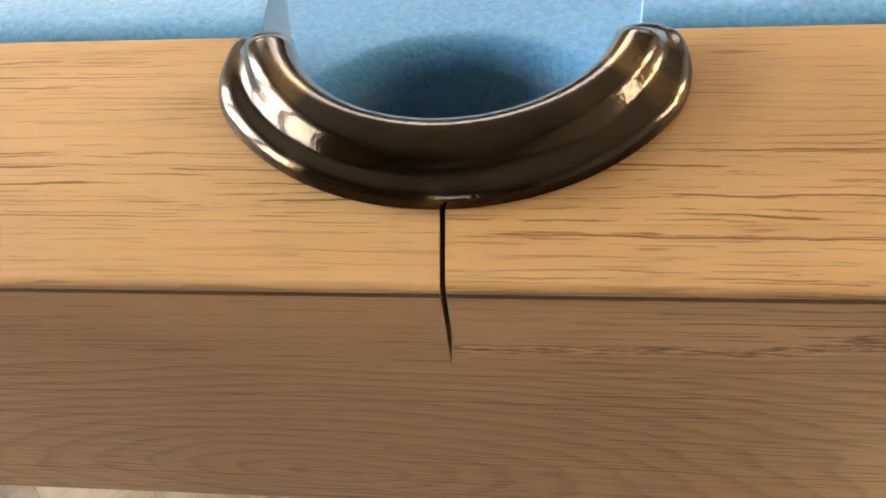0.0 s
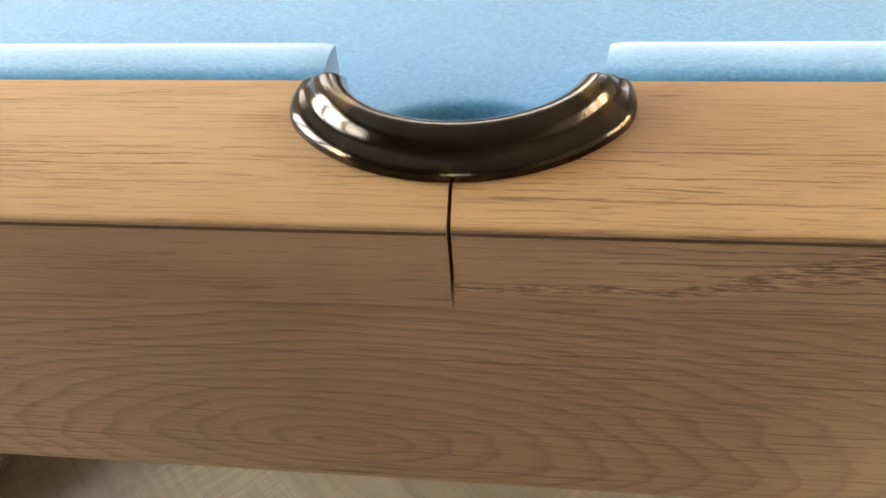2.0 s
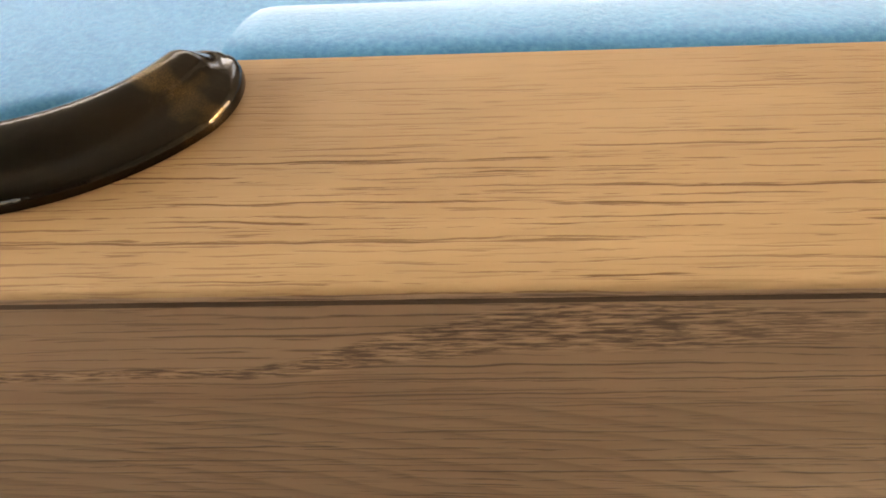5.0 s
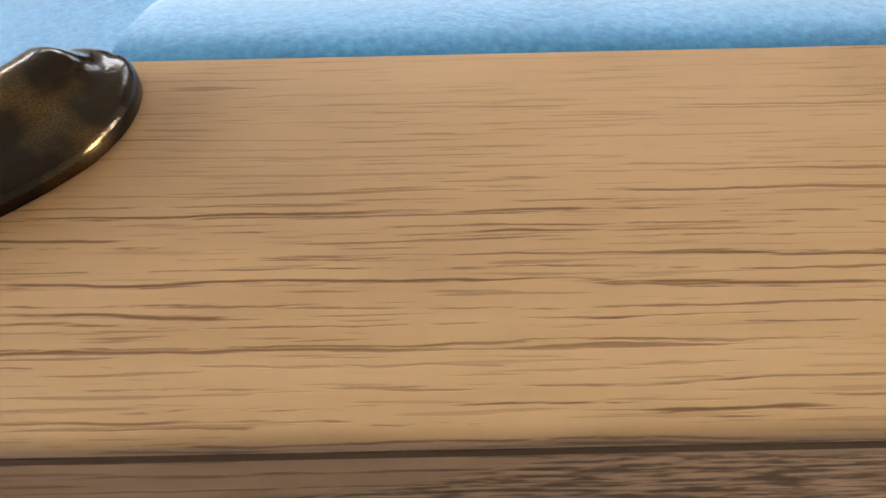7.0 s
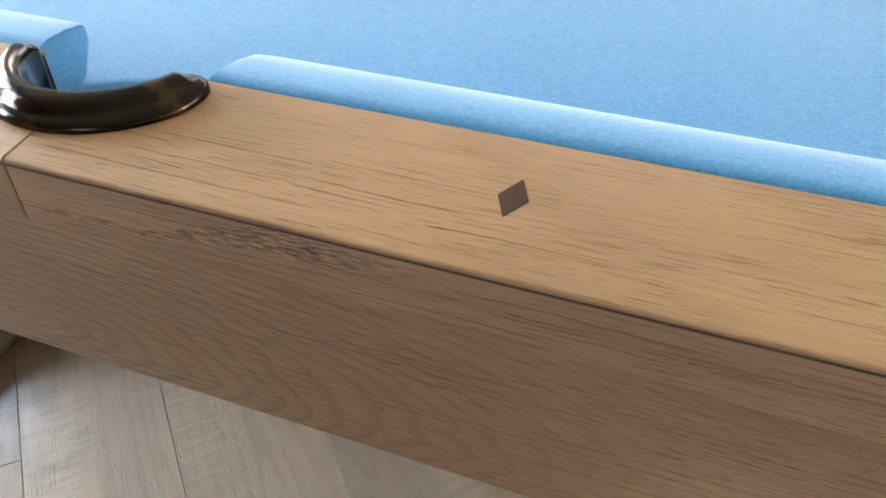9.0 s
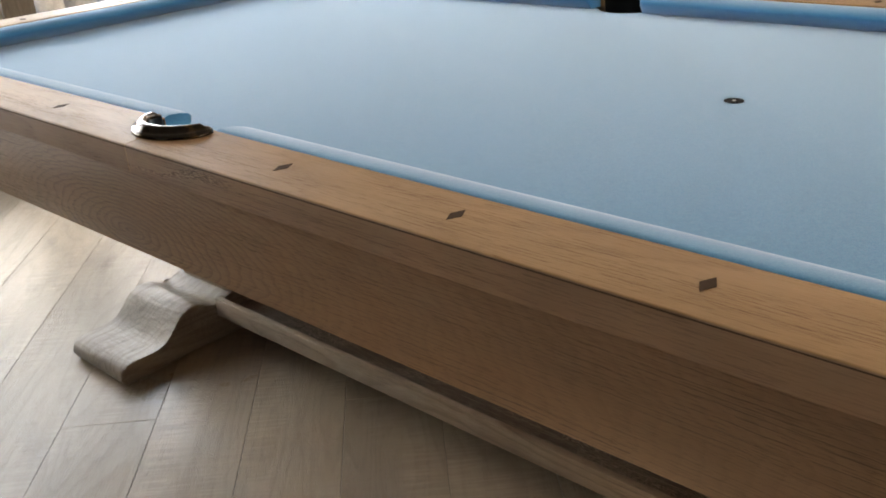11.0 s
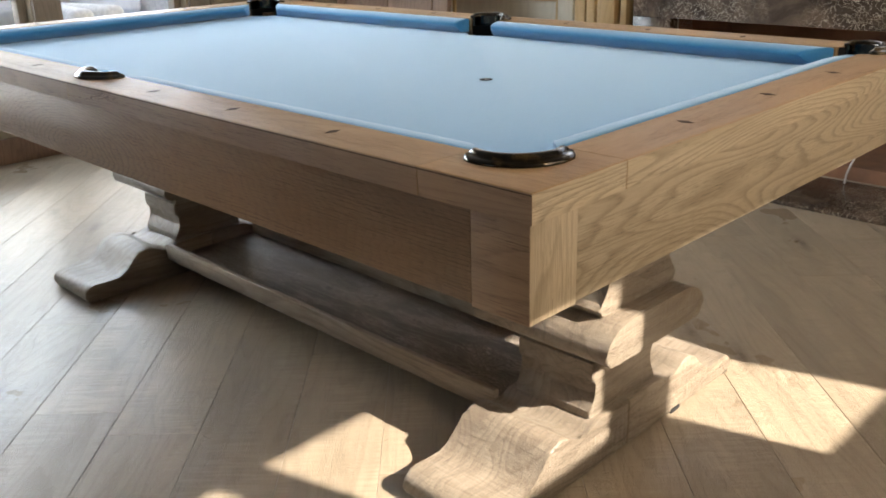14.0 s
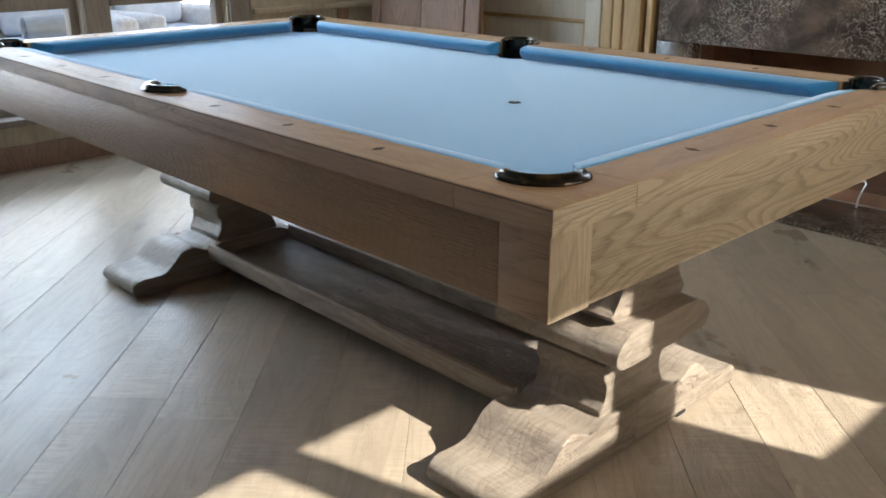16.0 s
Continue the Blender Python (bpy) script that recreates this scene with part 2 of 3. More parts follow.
apron_z = wood("oak_post", *SHADED_OAK, axis="x", rings=18, ring_amount=0.4, rough=0.5)
BASE = ((0.42, 0.345, 0.257), (0.17, 0.123, 0.086), (0.05, 0.034, 0.023))
base_y = wood("oak_base", *BASE, axis="y", rings=16, ring_amount=0.32, pore_amount=0.85, rough=0.33, bump=0.0036, saw=0.8)
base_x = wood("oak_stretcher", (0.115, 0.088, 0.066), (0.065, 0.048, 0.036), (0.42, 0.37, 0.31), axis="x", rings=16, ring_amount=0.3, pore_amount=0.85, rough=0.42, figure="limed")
base_edge = wood("oak_edge", *BASE, axis="x", rings=14, ring_amount=0.4, rough=0.45)
plank_mat = wood("oak_floor", (0.42, 0.337, 0.24), (0.315, 0.248, 0.17), (0.105, 0.075, 0.046), axis="x", rings=14, ring_amount=0.3, pore_amount=0.5, rough=0.31, saw=0.9, tone=0.22, bump=0.0007, knots=True)
old_wood = wood("weathered_boards", (0.30, 0.185, 0.12), (0.2, 0.115, 0.07), (0.07, 0.04, 0.03), axis="z", rings=18, rough=0.65, saw=0.6)
panel_wood = wood("panel_wood", (0.5, 0.42, 0.31), (0.4, 0.32, 0.22), (0.2, 0.14, 0.09), axis="z", rings=12, ring_amount=0.4, pore_amount=0.4, rough=0.5)
door_wood = wood("limed_door", (0.62, 0.56, 0.45), (0.52, 0.455, 0.35), (0.28, 0.22, 0.15), axis="z", rings=10, ring_amount=0.3, pore_amount=0.4, rough=0.5)
casing_wood = wood("casing_wood", (0.52, 0.36, 0.17), (0.42, 0.27, 0.11), (0.2, 0.11, 0.05), axis="z", rings=10, ring_amount=0.4, pore_amount=0.4, rough=0.45)
window_wood = wood("window_wood", (0.33, 0.28, 0.23), (0.26, 0.21, 0.17), (0.12, 0.09, 0.07), axis="z", rings=10, rough=0.5)


def felt():
    n = Nodes("blue_felt")
    v = n.coords(False)
    fuzz = n.noise(v, 420.0, 4.0, 0.75)
    soft = n.noise(v, 6.0, 3.0)
    col = n.mix(n.ramp(fuzz, [(0.32, 0.0), (0.68, 1.0)]), (0.020, 0.180, 0.425), (0.080, 0.335, 0.565))
    col = n.mix(n.math("MULTIPLY", soft, 0.25), col, (0.07, 0.305, 0.505))
    n.link(col, n.bsdf.inputs["Base Color"])
    n.set(Roughness=0.85, Sheen_Weight=0.62, Sheen_Roughness=0.5, Sheen_Tint=(0.88, 0.96, 1.0, 1), Specular_IOR_Level=0.25)
    n.bump(fuzz, 0.0006, 0.6)
    return n.mat


def metal(name, colour, rough, speck=0.0):
    n = Nodes(name)
    v = n.coords(False)
    a = n.noise(v, 60.0, 4.0)
    b = n.noise(v, 700.0, 2.0)
    col = n.mix(n.ramp(a, [(0.35, 0.0), (0.7, 1.0)]), colour, tuple(c * 1.5 for c in colour))
    if speck:
        patch = n.ramp(n.noise(v, 30.0, 3.0), [(0.54, 0.0), (0.64, 1.0)])
        glint = n.ramp(n.noise(v, 3200.0, 2.0), [(0.45, 0.25), (0.62, 1.0)])
        col = n.mix(n.math("MULTIPLY", n.math("MULTIPLY", patch, glint), speck), col, (0.40, 0.26, 0.10))
    n.link(col, n.bsdf.inputs["Base Color"])
    n.link(n.math("ADD", n.math("MULTIPLY", a, 0.2), rough - 0.09), n.bsdf.inputs["Roughness"])
    n.set(Metallic=1.0, Coat_Weight=0.25 if speck else 0.0, Coat_Roughness=0.06)
    n.bump(n.math("ADD", b, n.math("MULTIPLY", a, 1.5)), 0.00025, 0.4)
    return n.mat


def plain(name, colour, rough=0.6, vary=0.12, scale=8.0, relief=0.0004, spec=0.4):
    n = Nodes(name)
    v = n.coords(False)
    a = n.noise(v, scale, 5.0, 0.6)
    b = n.noise(v, scale * 30, 2.0)
    n.link(n.mix(n.ramp(a, [(0.3, 0.0), (0.7, 1.0)]), tuple(c * (1 - vary) for c in colour), tuple(min(1, c * (1 + vary)) for c in colour)), n.bsdf.inputs["Base Color"])
    n.link(n.math("ADD", n.math("MULTIPLY", a, 0.2), rough - 0.1), n.bsdf.inputs["Roughness"])
    n.set(Specular_IOR_Level=spec)
    n.bump(b, relief, 0.6)
    return n.mat


def marble():
    n = Nodes("brown_marble")
    v = n.coords(False)
    cloud = n.noise(v, 5.0, 6.0, 0.65, 0.6)
    col = n.ramp(cloud, [(0.3, (0.022, 0.015, 0.012)), (0.48, (0.08, 0.054, 0.038)), (0.68, (0.17, 0.12, 0.083))])
    warp = n.t.nodes.new("ShaderNodeTexNoise")
    warp.inputs["Scale"].default_value, warp.inputs["Detail"].default_value = 6.0, 4.0
    n.link(v, warp.inputs["Vector"])
    add = n.t.nodes.new("ShaderNodeVectorMath")
    add.operation = "MULTIPLY_ADD"
    n.link(warp.outputs["Color"], add.inputs[0])
    add.inputs[1].default_value = (0.8, 0.8, 0.8)
    n.link(v, add.inputs[2])
    vor = n.t.nodes.new("ShaderNodeTexVoronoi")
    vor.feature = "DISTANCE_TO_EDGE"
    vor.inputs["Scale"].default_value = 17.0
    n.link(add.outputs[0], vor.inputs["Vector"])
    vein = n.ramp(vor.outputs["Distance"], [(0.0, 1.0), (0.02, 0.5), (0.06, 0.0)])
    vein = n.math("MULTIPLY", vein, n.ramp(n.noise(v, 3.0, 3.0), [(0.40, 0.0), (0.56, 1.0)]))
    n.link(n.mix(n.math("MULTIPLY", vein, 0.85), col, (0.56, 0.47, 0.37)), n.bsdf.inputs["Base Color"])
    n.set(Roughness=0.22, Specular_IOR_Level=0.5)
    return n.mat


def glass():
    n = Nodes("window_glass")
    n.set(Base_Color=(1, 1, 1, 1), Roughness=0.02, Transmission_Weight=1.0, IOR=1.02)
    return n.mat


felt_mat, iron_mat = felt(), metal("dark_bronze", (0.026, 0.020, 0.014), 0.12, 0.5)
diamond_mat = plain("dark_inlay", (0.075, 0.045, 0.025), 0.85, spec=0.15)
black_mat = plain("black_rubber", (0.012, 0.012, 0.013), 0.5)
edge_dark = plain("edge_dark", (0.075, 0.042, 0.022), 0.7)
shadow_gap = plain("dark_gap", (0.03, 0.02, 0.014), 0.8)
spot_mat = plain("black_spot", (0.006, 0.006, 0.007), 0.75, spec=0.1)
spot_dot = plain("pale_dot", (0.6, 0.6, 0.58), 0.5)
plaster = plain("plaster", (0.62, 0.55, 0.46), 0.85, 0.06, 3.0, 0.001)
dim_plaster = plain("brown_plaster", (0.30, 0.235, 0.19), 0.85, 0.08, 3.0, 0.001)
ceil_mat = plain("ceiling_paint", (0.50, 0.46, 0.40), 0.9, 0.05, 3.0)
marble_mat, glass_mat = marble(), glass()
soot = plain("firebox_brick", (0.24, 0.12, 0.065), 0.8, 0.3, 6.0, 0.002)
steel = metal("grey_steel", (0.45, 0.44, 0.42), 0.35)
paving = plain("patio_paving", (0.62, 0.60, 0.56), 0.85, 0.1, 4.0, 0.002)
wicker = plain("white_wicker", (0.74, 0.72, 0.68), 0.7, 0.2, 40.0, 0.004)
cushion_mat = plain("pale_cushion", (0.70, 0.72, 0.75), 0.85, 0.1, 10.0, 0.001)
towel_mat = plain("white_towel", (0.82, 0.82, 0.80), 0.95, 0.06, 20.0, 0.003)


# ---- mesh helpers ----
def part(name, bm, material, parent=None, label="", angle=35.0):
    bmesh.ops.recalc_face_normals(bm, faces=bm.faces[:])
    me = bpy.data.meshes.new(name)
    bm.to_mesh(me)
    bm.free()
    me.shade_smooth()
    me.set_sharp_from_angle(angle=radians(angle))
    me.materials.append(material)
    ob = new(name, me)
    if parent is not None:
        ob.parent = parent
    if label:
        ob["label"] = label
    return ob


def thing(name, label, category, at=(0, 0, 0), group="", kind=""):
    ob = new(name)
    ob.empty_display_size = 0.1
    ob.location = at
    return tagged(ob, label, category, group, kind)


def box(x0, x1, y0, y1, z0, z1, bevel=0.0, seg=2, bm=None):
    own = bmesh.new()
    bmesh.ops.create_cube(own, size=1.0)
    bmesh.ops.scale(own, vec=(x1 - x0, y1 - y0, z1 - z0), verts=own.verts[:])
    bmesh.ops.translate(own, vec=((x0 + x1) / 2, (y0 + y1) / 2, (z0 + z1) / 2), verts=own.verts[:])
    if bevel:
        bmesh.ops.bevel(own, geom=own.edges[:], offset=bevel, segments=seg, affect="EDGES", profile=0.5)
    if bm is None:
        return own
    me = bpy.data.meshes.new("tmp")
    own.to_mesh(me)
    own.free()
    bm.from_mesh(me)
    bpy.data.meshes.remove(me)
    return bm


def prism(outline, z0, z1, bevel=0.0, seg=2, rounded=None):
    """An upright prism over an outline in plan. rounded: which top edges get the bevel."""
    bm = bmesh.new()
    low = [bm.verts.new((x, y, z0)) for x, y in outline]
    top = [bm.verts.new((x, y, z1)) for x, y in outline]
    n = len(outline)
    bm.faces.new(low[::-1])
    bm.faces.new(top)
    for i in range(n):
        bm.faces.new((low[i], low[(i + 1) % n], top[(i + 1) % n], top[i]))
    if bevel:
        edges = []
        for i in range(n):
            if rounded is None or rounded(outline[i], outline[(i + 1) % n]):
                edges.append(bm.edges.get((top[i], top[(i + 1) % n])))
        bmesh.ops.bevel(bm, geom=edges, offset=bevel, segments=seg, affect="EDGES", profile=0.5)
    return bm


def extrude_yz(profile, x0, x1, bevel=0.0, seg=2):
    """A profile in y and z drawn out along x."""
    bm = bmesh.new()
    a = [bm.verts.new((x0, y, z)) for y, z in profile]
    b = [bm.verts.new((x1, y, z)) for y, z in profile]
    n = len(profile)
    fa, fb = bm.faces.new(a[::-1]), bm.faces.new(b)
    for i in range(n):
        bm.faces.new((a[i], a[(i + 1) % n], b[(i + 1) % n], b[i]))
    if bevel:
        bmesh.ops.bevel(bm, geom=list(fa.edges) + list(fb.edges), offset=bevel, segments=seg, affect="EDGES", profile=0.5)
    return bm


def arc(cx, cy, r, a0, a1, n):
    return [(cx + r * math.cos(radians(a0 + (a1 - a0) * i / n)), cy + r * math.sin(radians(a0 + (a1 - a0) * i / n))) for i in range(n + 1)]


def tube(points, r, sides=10):
    """A round bar along a line of points."""
    bm = bmesh.new()
    rings = []
    pts = [Vector(p) for p in points]
    for i, p in enumerate(pts):
        d = (pts[min(i + 1, len(pts) - 1)] - pts[max(i - 1, 0)]).normalized()
        u = d.orthogonal().normalized()
        if rings:
            u = (last - d * last.dot(d)).normalized()
        last = u
        w = d.cross(u)
        rings.append([bm.verts.new(p + r * (math.cos(2 * math.pi * k / sides) * u + math.sin(2 * math.pi * k / sides) * w)) for k in range(sides)])
    for a, b in zip(rings, rings[1:]):
        for k in range(sides):
            bm.faces.new((a[k], a[(k + 1) % sides], b[(k + 1) % sides], b[k]))
    bm.faces.new(rings[0][::-1])
    bm.faces.new(rings[-1])
    return bm


# ---- the room ----
def sill(a):
    """The high windows' sills: the middle one is set higher than its neighbours to shade the near foot."""
    return 1.60 if a == 0.108 else 1.285


def wall_with_openings(name, axis, at0, at1, span, openings, label, mat):
    """A thick wall: axis 'x' stands at x from at0 to at1 and runs along y. Openings: (a, b, z0, z1)."""
    holder = thing(name, label, "wall", kind="structure")
    lo, hi = span
    cuts = sorted(openings)
    pieces, edge = [], lo
    for a, b, z0, z1 in cuts:
        pieces.append((edge, a, 0.0, ROOM_Z))
        if z0 > 0:
            pieces.append((a, b, 0.0, z0))
        if z1 < ROOM_Z:
            pieces.append((a, b, z1, ROOM_Z))
        edge = b
    pieces.append((edge, hi, 0.0, ROOM_Z))
    bm = bmesh.new()
    for a, b, z0, z1 in pieces:
        if axis == "x":
            box(at0, at1, a, b, z0, z1, bm=bm)
        else:
            box(a, b, at0, at1, z0, z1, bm=bm)
    part("wall_body", bm, mat, holder)
    return holder


wall_with_openings("wall_west", "x", ROOM_X0 - 0.16, ROOM_X0, (ROOM_Y0 - 0.16, ROOM_Y1 + 0.7), [(a, b, 0.27, 2.3) for a, b in WIN_Y],
                   "pale wood-panelled wall with tall low-silled windows", panel_wood)
wall_with_openings("wall_east", "x", ROOM_X1, ROOM_X1 + 0.05, (ROOM_Y0 - 0.16, ROOM_Y1 + 0.7), [(a, b, sill(a), 2.016) for a, b in EAST_Y],
                   "beige plaster wall with a row of high windows", plaster)
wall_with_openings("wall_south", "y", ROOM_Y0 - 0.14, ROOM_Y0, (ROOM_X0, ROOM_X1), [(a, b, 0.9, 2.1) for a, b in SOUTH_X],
                   "unseen brown plaster wall, darkened to cut bounce, with added window", dim_plaster)
FIRE_X0, FIRE_X1, FIRE_Z = -0.36, 1.45, 0.65
north = thing("wall_north", "warm beige wall with unseen high windows added for light", "wall", kind="structure")
nb = bmesh.new()
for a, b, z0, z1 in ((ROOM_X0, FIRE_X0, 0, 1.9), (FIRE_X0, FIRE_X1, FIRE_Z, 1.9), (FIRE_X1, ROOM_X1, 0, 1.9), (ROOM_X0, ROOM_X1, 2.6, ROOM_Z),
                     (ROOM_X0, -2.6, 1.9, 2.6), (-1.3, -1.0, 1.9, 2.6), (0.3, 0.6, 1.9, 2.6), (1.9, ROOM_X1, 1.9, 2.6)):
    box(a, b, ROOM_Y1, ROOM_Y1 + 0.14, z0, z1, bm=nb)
part("wall_body", nb, plaster, north)
part("ceiling", box(ROOM_X0 - 0.16, ROOM_X1 + 0.14, ROOM_Y0 - 0.14, ROOM_Y1 + 0.7, ROOM_Z, ROOM_Z + 0.12), ceil_mat)
tagged(bpy.data.objects["ceiling"], "plain off-white painted ceiling", "ceiling", kind="structure")


def west_window(index, a, b):
    w = thing(f"window_{index}", "tall window with weathered wood frame and bright patio behind", "window", kind="structure")
    x0, x1 = ROOM_X0 - 0.13, ROOM_X0 - 0.06
    z0, z1, f = 0.27, 2.3, 0.045
    fr = bmesh.new()
    box(x0, x1, a, a + f, z0, z1, 0.004, bm=fr)
    box(x0, x1, b - f, b, z0, z1, 0.004, bm=fr)
    box(x0, x1, a + f, b - f, z0, z0 + f, 0.004, bm=fr)
    box(x0, x1, a + f, b - f, z1 - f, z1, 0.004, bm=fr)
    part("window_frame", fr, window_wood, w)
    part("transom", box(x0 + 0.004, x1 + 0.01, a + f, b - f, 0.795, 0.90, 0.006), window_wood, w)
    for z, h in ((z0 + f, 0.795), (0.90, z1 - f)):
        p = part("pane", box(x0 + 0.03, x0 + 0.036, a + f, b - f, z, h), glass_mat, w)
        p.visible_shadow = False
    part("window_sill", box(ROOM_X0 - 0.05, ROOM_X0 + 0.06, a - 0.05, b + 0.05, 0.235, 0.272, 0.006), window_wood, w)
    return w


for i, (a, b) in enumerate(WIN_Y):
    west_window(i + 1, a, b)


def mullion_casing(a, b):
    casing = part("trim", box(ROOM_X0 - 0.002, ROOM_X0 + 0.022, a, b, 0.275, 2.35, 0.004), window_wood)
    tagged(casing, "weathered wood casing between the windows", "trim", kind="structure")


for a, b in ((0.325, 0.45), (1.2, 1.33), (-0.78, -0.66)):
    mullion_casing(a, b)


def simple_window(index, axis, a, b, z0, z1, at):
    w = thing(f"window_{index}", "unseen small plain wood-framed window", "window", kind="structure")
    f, fr = 0.012, bmesh.new()
    for p, q, r, s in ((a, a + f, z0, z1), (b - f, b, z0, z1), (a + f, b - f, z0, z0 + f), (a + f, b - f, z1 - f, z1)):
        if axis == "x":
            box(at, at + 0.03, p, q, r, s, bm=fr)
        else:
            box(p, q, at, at + 0.05, r, s, bm=fr)
    part("window_frame", fr, window_wood, w)


for i, (a, b) in enumerate(EAST_Y):
    simple_window(5 + i, "x", a, b, sill(a), 2.016, ROOM_X1 + 0.01)
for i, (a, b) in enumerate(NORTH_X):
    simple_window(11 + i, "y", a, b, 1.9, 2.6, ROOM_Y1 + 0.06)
for i, (a, b) in enumerate(SOUTH_X):
    simple_window(14 + i, "y", a, b, 0.9, 2.1, ROOM_Y0 - 0.12)

part("baseboard", box(ROOM_X0, ROOM_X0 + 0.02, ROOM_Y0, ROOM_Y1, 0.0, 0.13, 0.004), old_wood)
tagged(bpy.data.objects["baseboard"], "brown wooden baseboard under the windows", "baseboard", kind="structure")

# wainscot on the west wall beyond the windows
wain = thing("trim", "beige wood wainscot with ledge and stiles", "trim", kind="structure")
part("panel", box(ROOM_X0 + 0.001, ROOM_X0 + 0.02, 1.34, ROOM_Y1, 0.13, 1.4, 0.003), panel_wood, wain)
part("ledge", box(ROOM_X0 + 0.02, ROOM_X0 + 0.06, 1.34, ROOM_Y1, 0.70, 0.735, 0.006), panel_wood, wain)
part("stile", box(ROOM_X0 + 0.02, ROOM_X0 + 0.045, 1.98, 2.06, 0.13, 0.70, 0.004), old_wood, wain, "dark brown stile")


# panelled door in the north wall, closed
def panel_door():
    d = thing("door_1", "closed pale limed-wood panelled door", "door", kind="structure")
    x0, x1, y0, y1 = -1.93, -0.95, ROOM_Y1 - 0.045, ROOM_Y1 - 0.004
    st = 0.10
    for a, b, c, e in ((x0, x0 + st, 0.0, 2.05), (x1 - st, x1, 0.0, 2.05)):
        part("stile", box(a, b, y0, y1, c + 0.004, e, 0.003), door_wood, d)
    for z0, z1 in ((0.004, 0.2), (0.715, 0.93), (1.9, 2.05)):
        part("cross_rail", box(x0 + st, x1 - st, y0, y1, z0, z1, 0.003), door_wood, d)
    for z0, z1 in ((0.2, 0.715), (0.93, 1.9)):
        part("panel", box(x0 + st, x1 - st, y1 - 0.015, y1 - 0.002, z0, z1), door_wood, d)
        m = bmesh.new()
        g = 0.022
        box(x0 + st, x1 - st, y0 + 0.008, y1 - 0.015, z0, z0 + g, 0.006, bm=m)
        box(x0 + st, x1 - st, y0 + 0.008, y1 - 0.015, z1 - g, z1, 0.006, bm=m)
        box(x0 + st, x0 + st + g, y0 + 0.008, y1 - 0.015, z0 + g, z1 - g, 0.006, bm=m)
        box(x1 - st - g, x1 - st, y0 + 0.008, y1 - 0.015, z0 + g, z1 - g, 0.006, bm=m)
        part("moulding", m, casing_wood, d, "honey-coloured panel moulding")


panel_door()
cas = thing("trim", "fluted honey-coloured wood casing beside the fireplace", "trim", kind="structure")
for a, b, dpt in ((-0.93, -0.86, 0.06), (-0.86, -0.845, 0.03), (-0.845, -0.79, 0.075), (-0.79, -0.765, 0.04), (-0.765, -0.66, 0.095), (-0.66, -0.635, 0.05), (-0.635, -0.60, 0.08)):
    part("fillet", box(a, b - 0.002, ROOM_Y1 - dpt, ROOM_Y1 - 0.002, 0.0, 2.3, 0.005), casing_wood, cas)


# fireplace
def fireplace():
    f = thing("fireplace", "brown veined marble fireplace surround with open firebox", "fireplace")
    y0, y1 = ROOM_Y1 - 0.07, ROOM_Y1 - 0.002
    part("jamb", box(-0.57, FIRE_X0, y0, y1, 0.02, FIRE_Z, 0.004), marble_mat, f)
    part("jamb", box(FIRE_X1, 1.70, y0, y1, 0.02, FIRE_Z, 0.004), marble_mat, f)
    part("lintel", box(-0.57, 1.70, y0, y1, FIRE_Z + 0.001, 1.35, 0.004), marble_mat, f)
    part("mantel_shelf", box(-0.66, 1.79, y0 - 0.12, y1, 1.352, 1.42, 0.008), marble_mat, f)
    fb = bmesh.new()
    x0, x1, ya, yb, h = FIRE_X0, FIRE_X1, ROOM_Y1 + 0.01, ROOM_Y1 + 0.55, FIRE_Z
    box(x0 - 0.05, x0, ya, yb, 0, h, bm=fb)
    box(x1, x1 + 0.05, ya, yb, 0, h, bm=fb)
    box(x0 - 0.05, x1 + 0.05, yb, yb + 0.05, 0, h, bm=fb)
    box(x0 - 0.05, x1 + 0.05, ROOM_Y1 + 0.145, yb, h, h + 0.05, bm=fb)
    box(x0, x1, ya, yb, 0.0, 0.06, bm=fb)
    part("firebox", fb, soot, f, "sooty brown firebox lining")


fireplace()
hearth = part("hearth", box(-0.62, 1.75, 1.885, ROOM_Y1 - 0.071, 0.0, 0.018, 0.004), marble_mat)
tagged(hearth, "polished dark marble hearth slab on the floor", "hearth", kind="structure")
hook = part("gas_key", tube([(0.558, 2.28, 0.0205), (0.56, 2.285, 0.06), (0.572, 2.29, 0.105), (0.58, 2.295, 0.128), (0.572, 2.3, 0.138), (0.555, 2.3, 0.138)], 0.0045), steel)
tagged(hook, "bent grey steel rod standing on the hearth", "gas key")


# weathered boards leaning by the door
def board_panel():
    p = thing("board_panel", "weathered reddish-brown rough-sawn boards standing against the wall", "wood panel")
    xs = [-2.47, -2.36, -1.98, -1.62, -1.50]
    tilt = [0.05, 0.02, 0.0, 0.0, 0.0]
    for i in range(4):
        bm = extrude_yz([(1.93, 0.002), (1.965, 0.002), (2.06, 1.15 - 0.05 * (i % 2)), (2.025, 1.15 - 0.05 * (i % 2))], xs[i] + 0.004, xs[i + 1] - 0.004, 0.006)
        for v in bm.verts:
            v.co.x += v.co.z * (tilt[i] if v.co.x < (xs[i] + xs[i + 1]) / 2 else tilt[i + 1])
        part("board", bm, old_wood, p)
    part("batten", box(-2.40, -1.52, 2.004, 2.03, 0.35, 0.43, 0.003), old_wood, p)


board_panel()


# ---- patio behind the west windows ----
ground = part("ground", box(-400, ROOM_X0 - 0.16, -400, 400, -0.30, -0.02), paving)
tagged(ground, "sunlit pale stone patio ground", "ground", kind="structure")


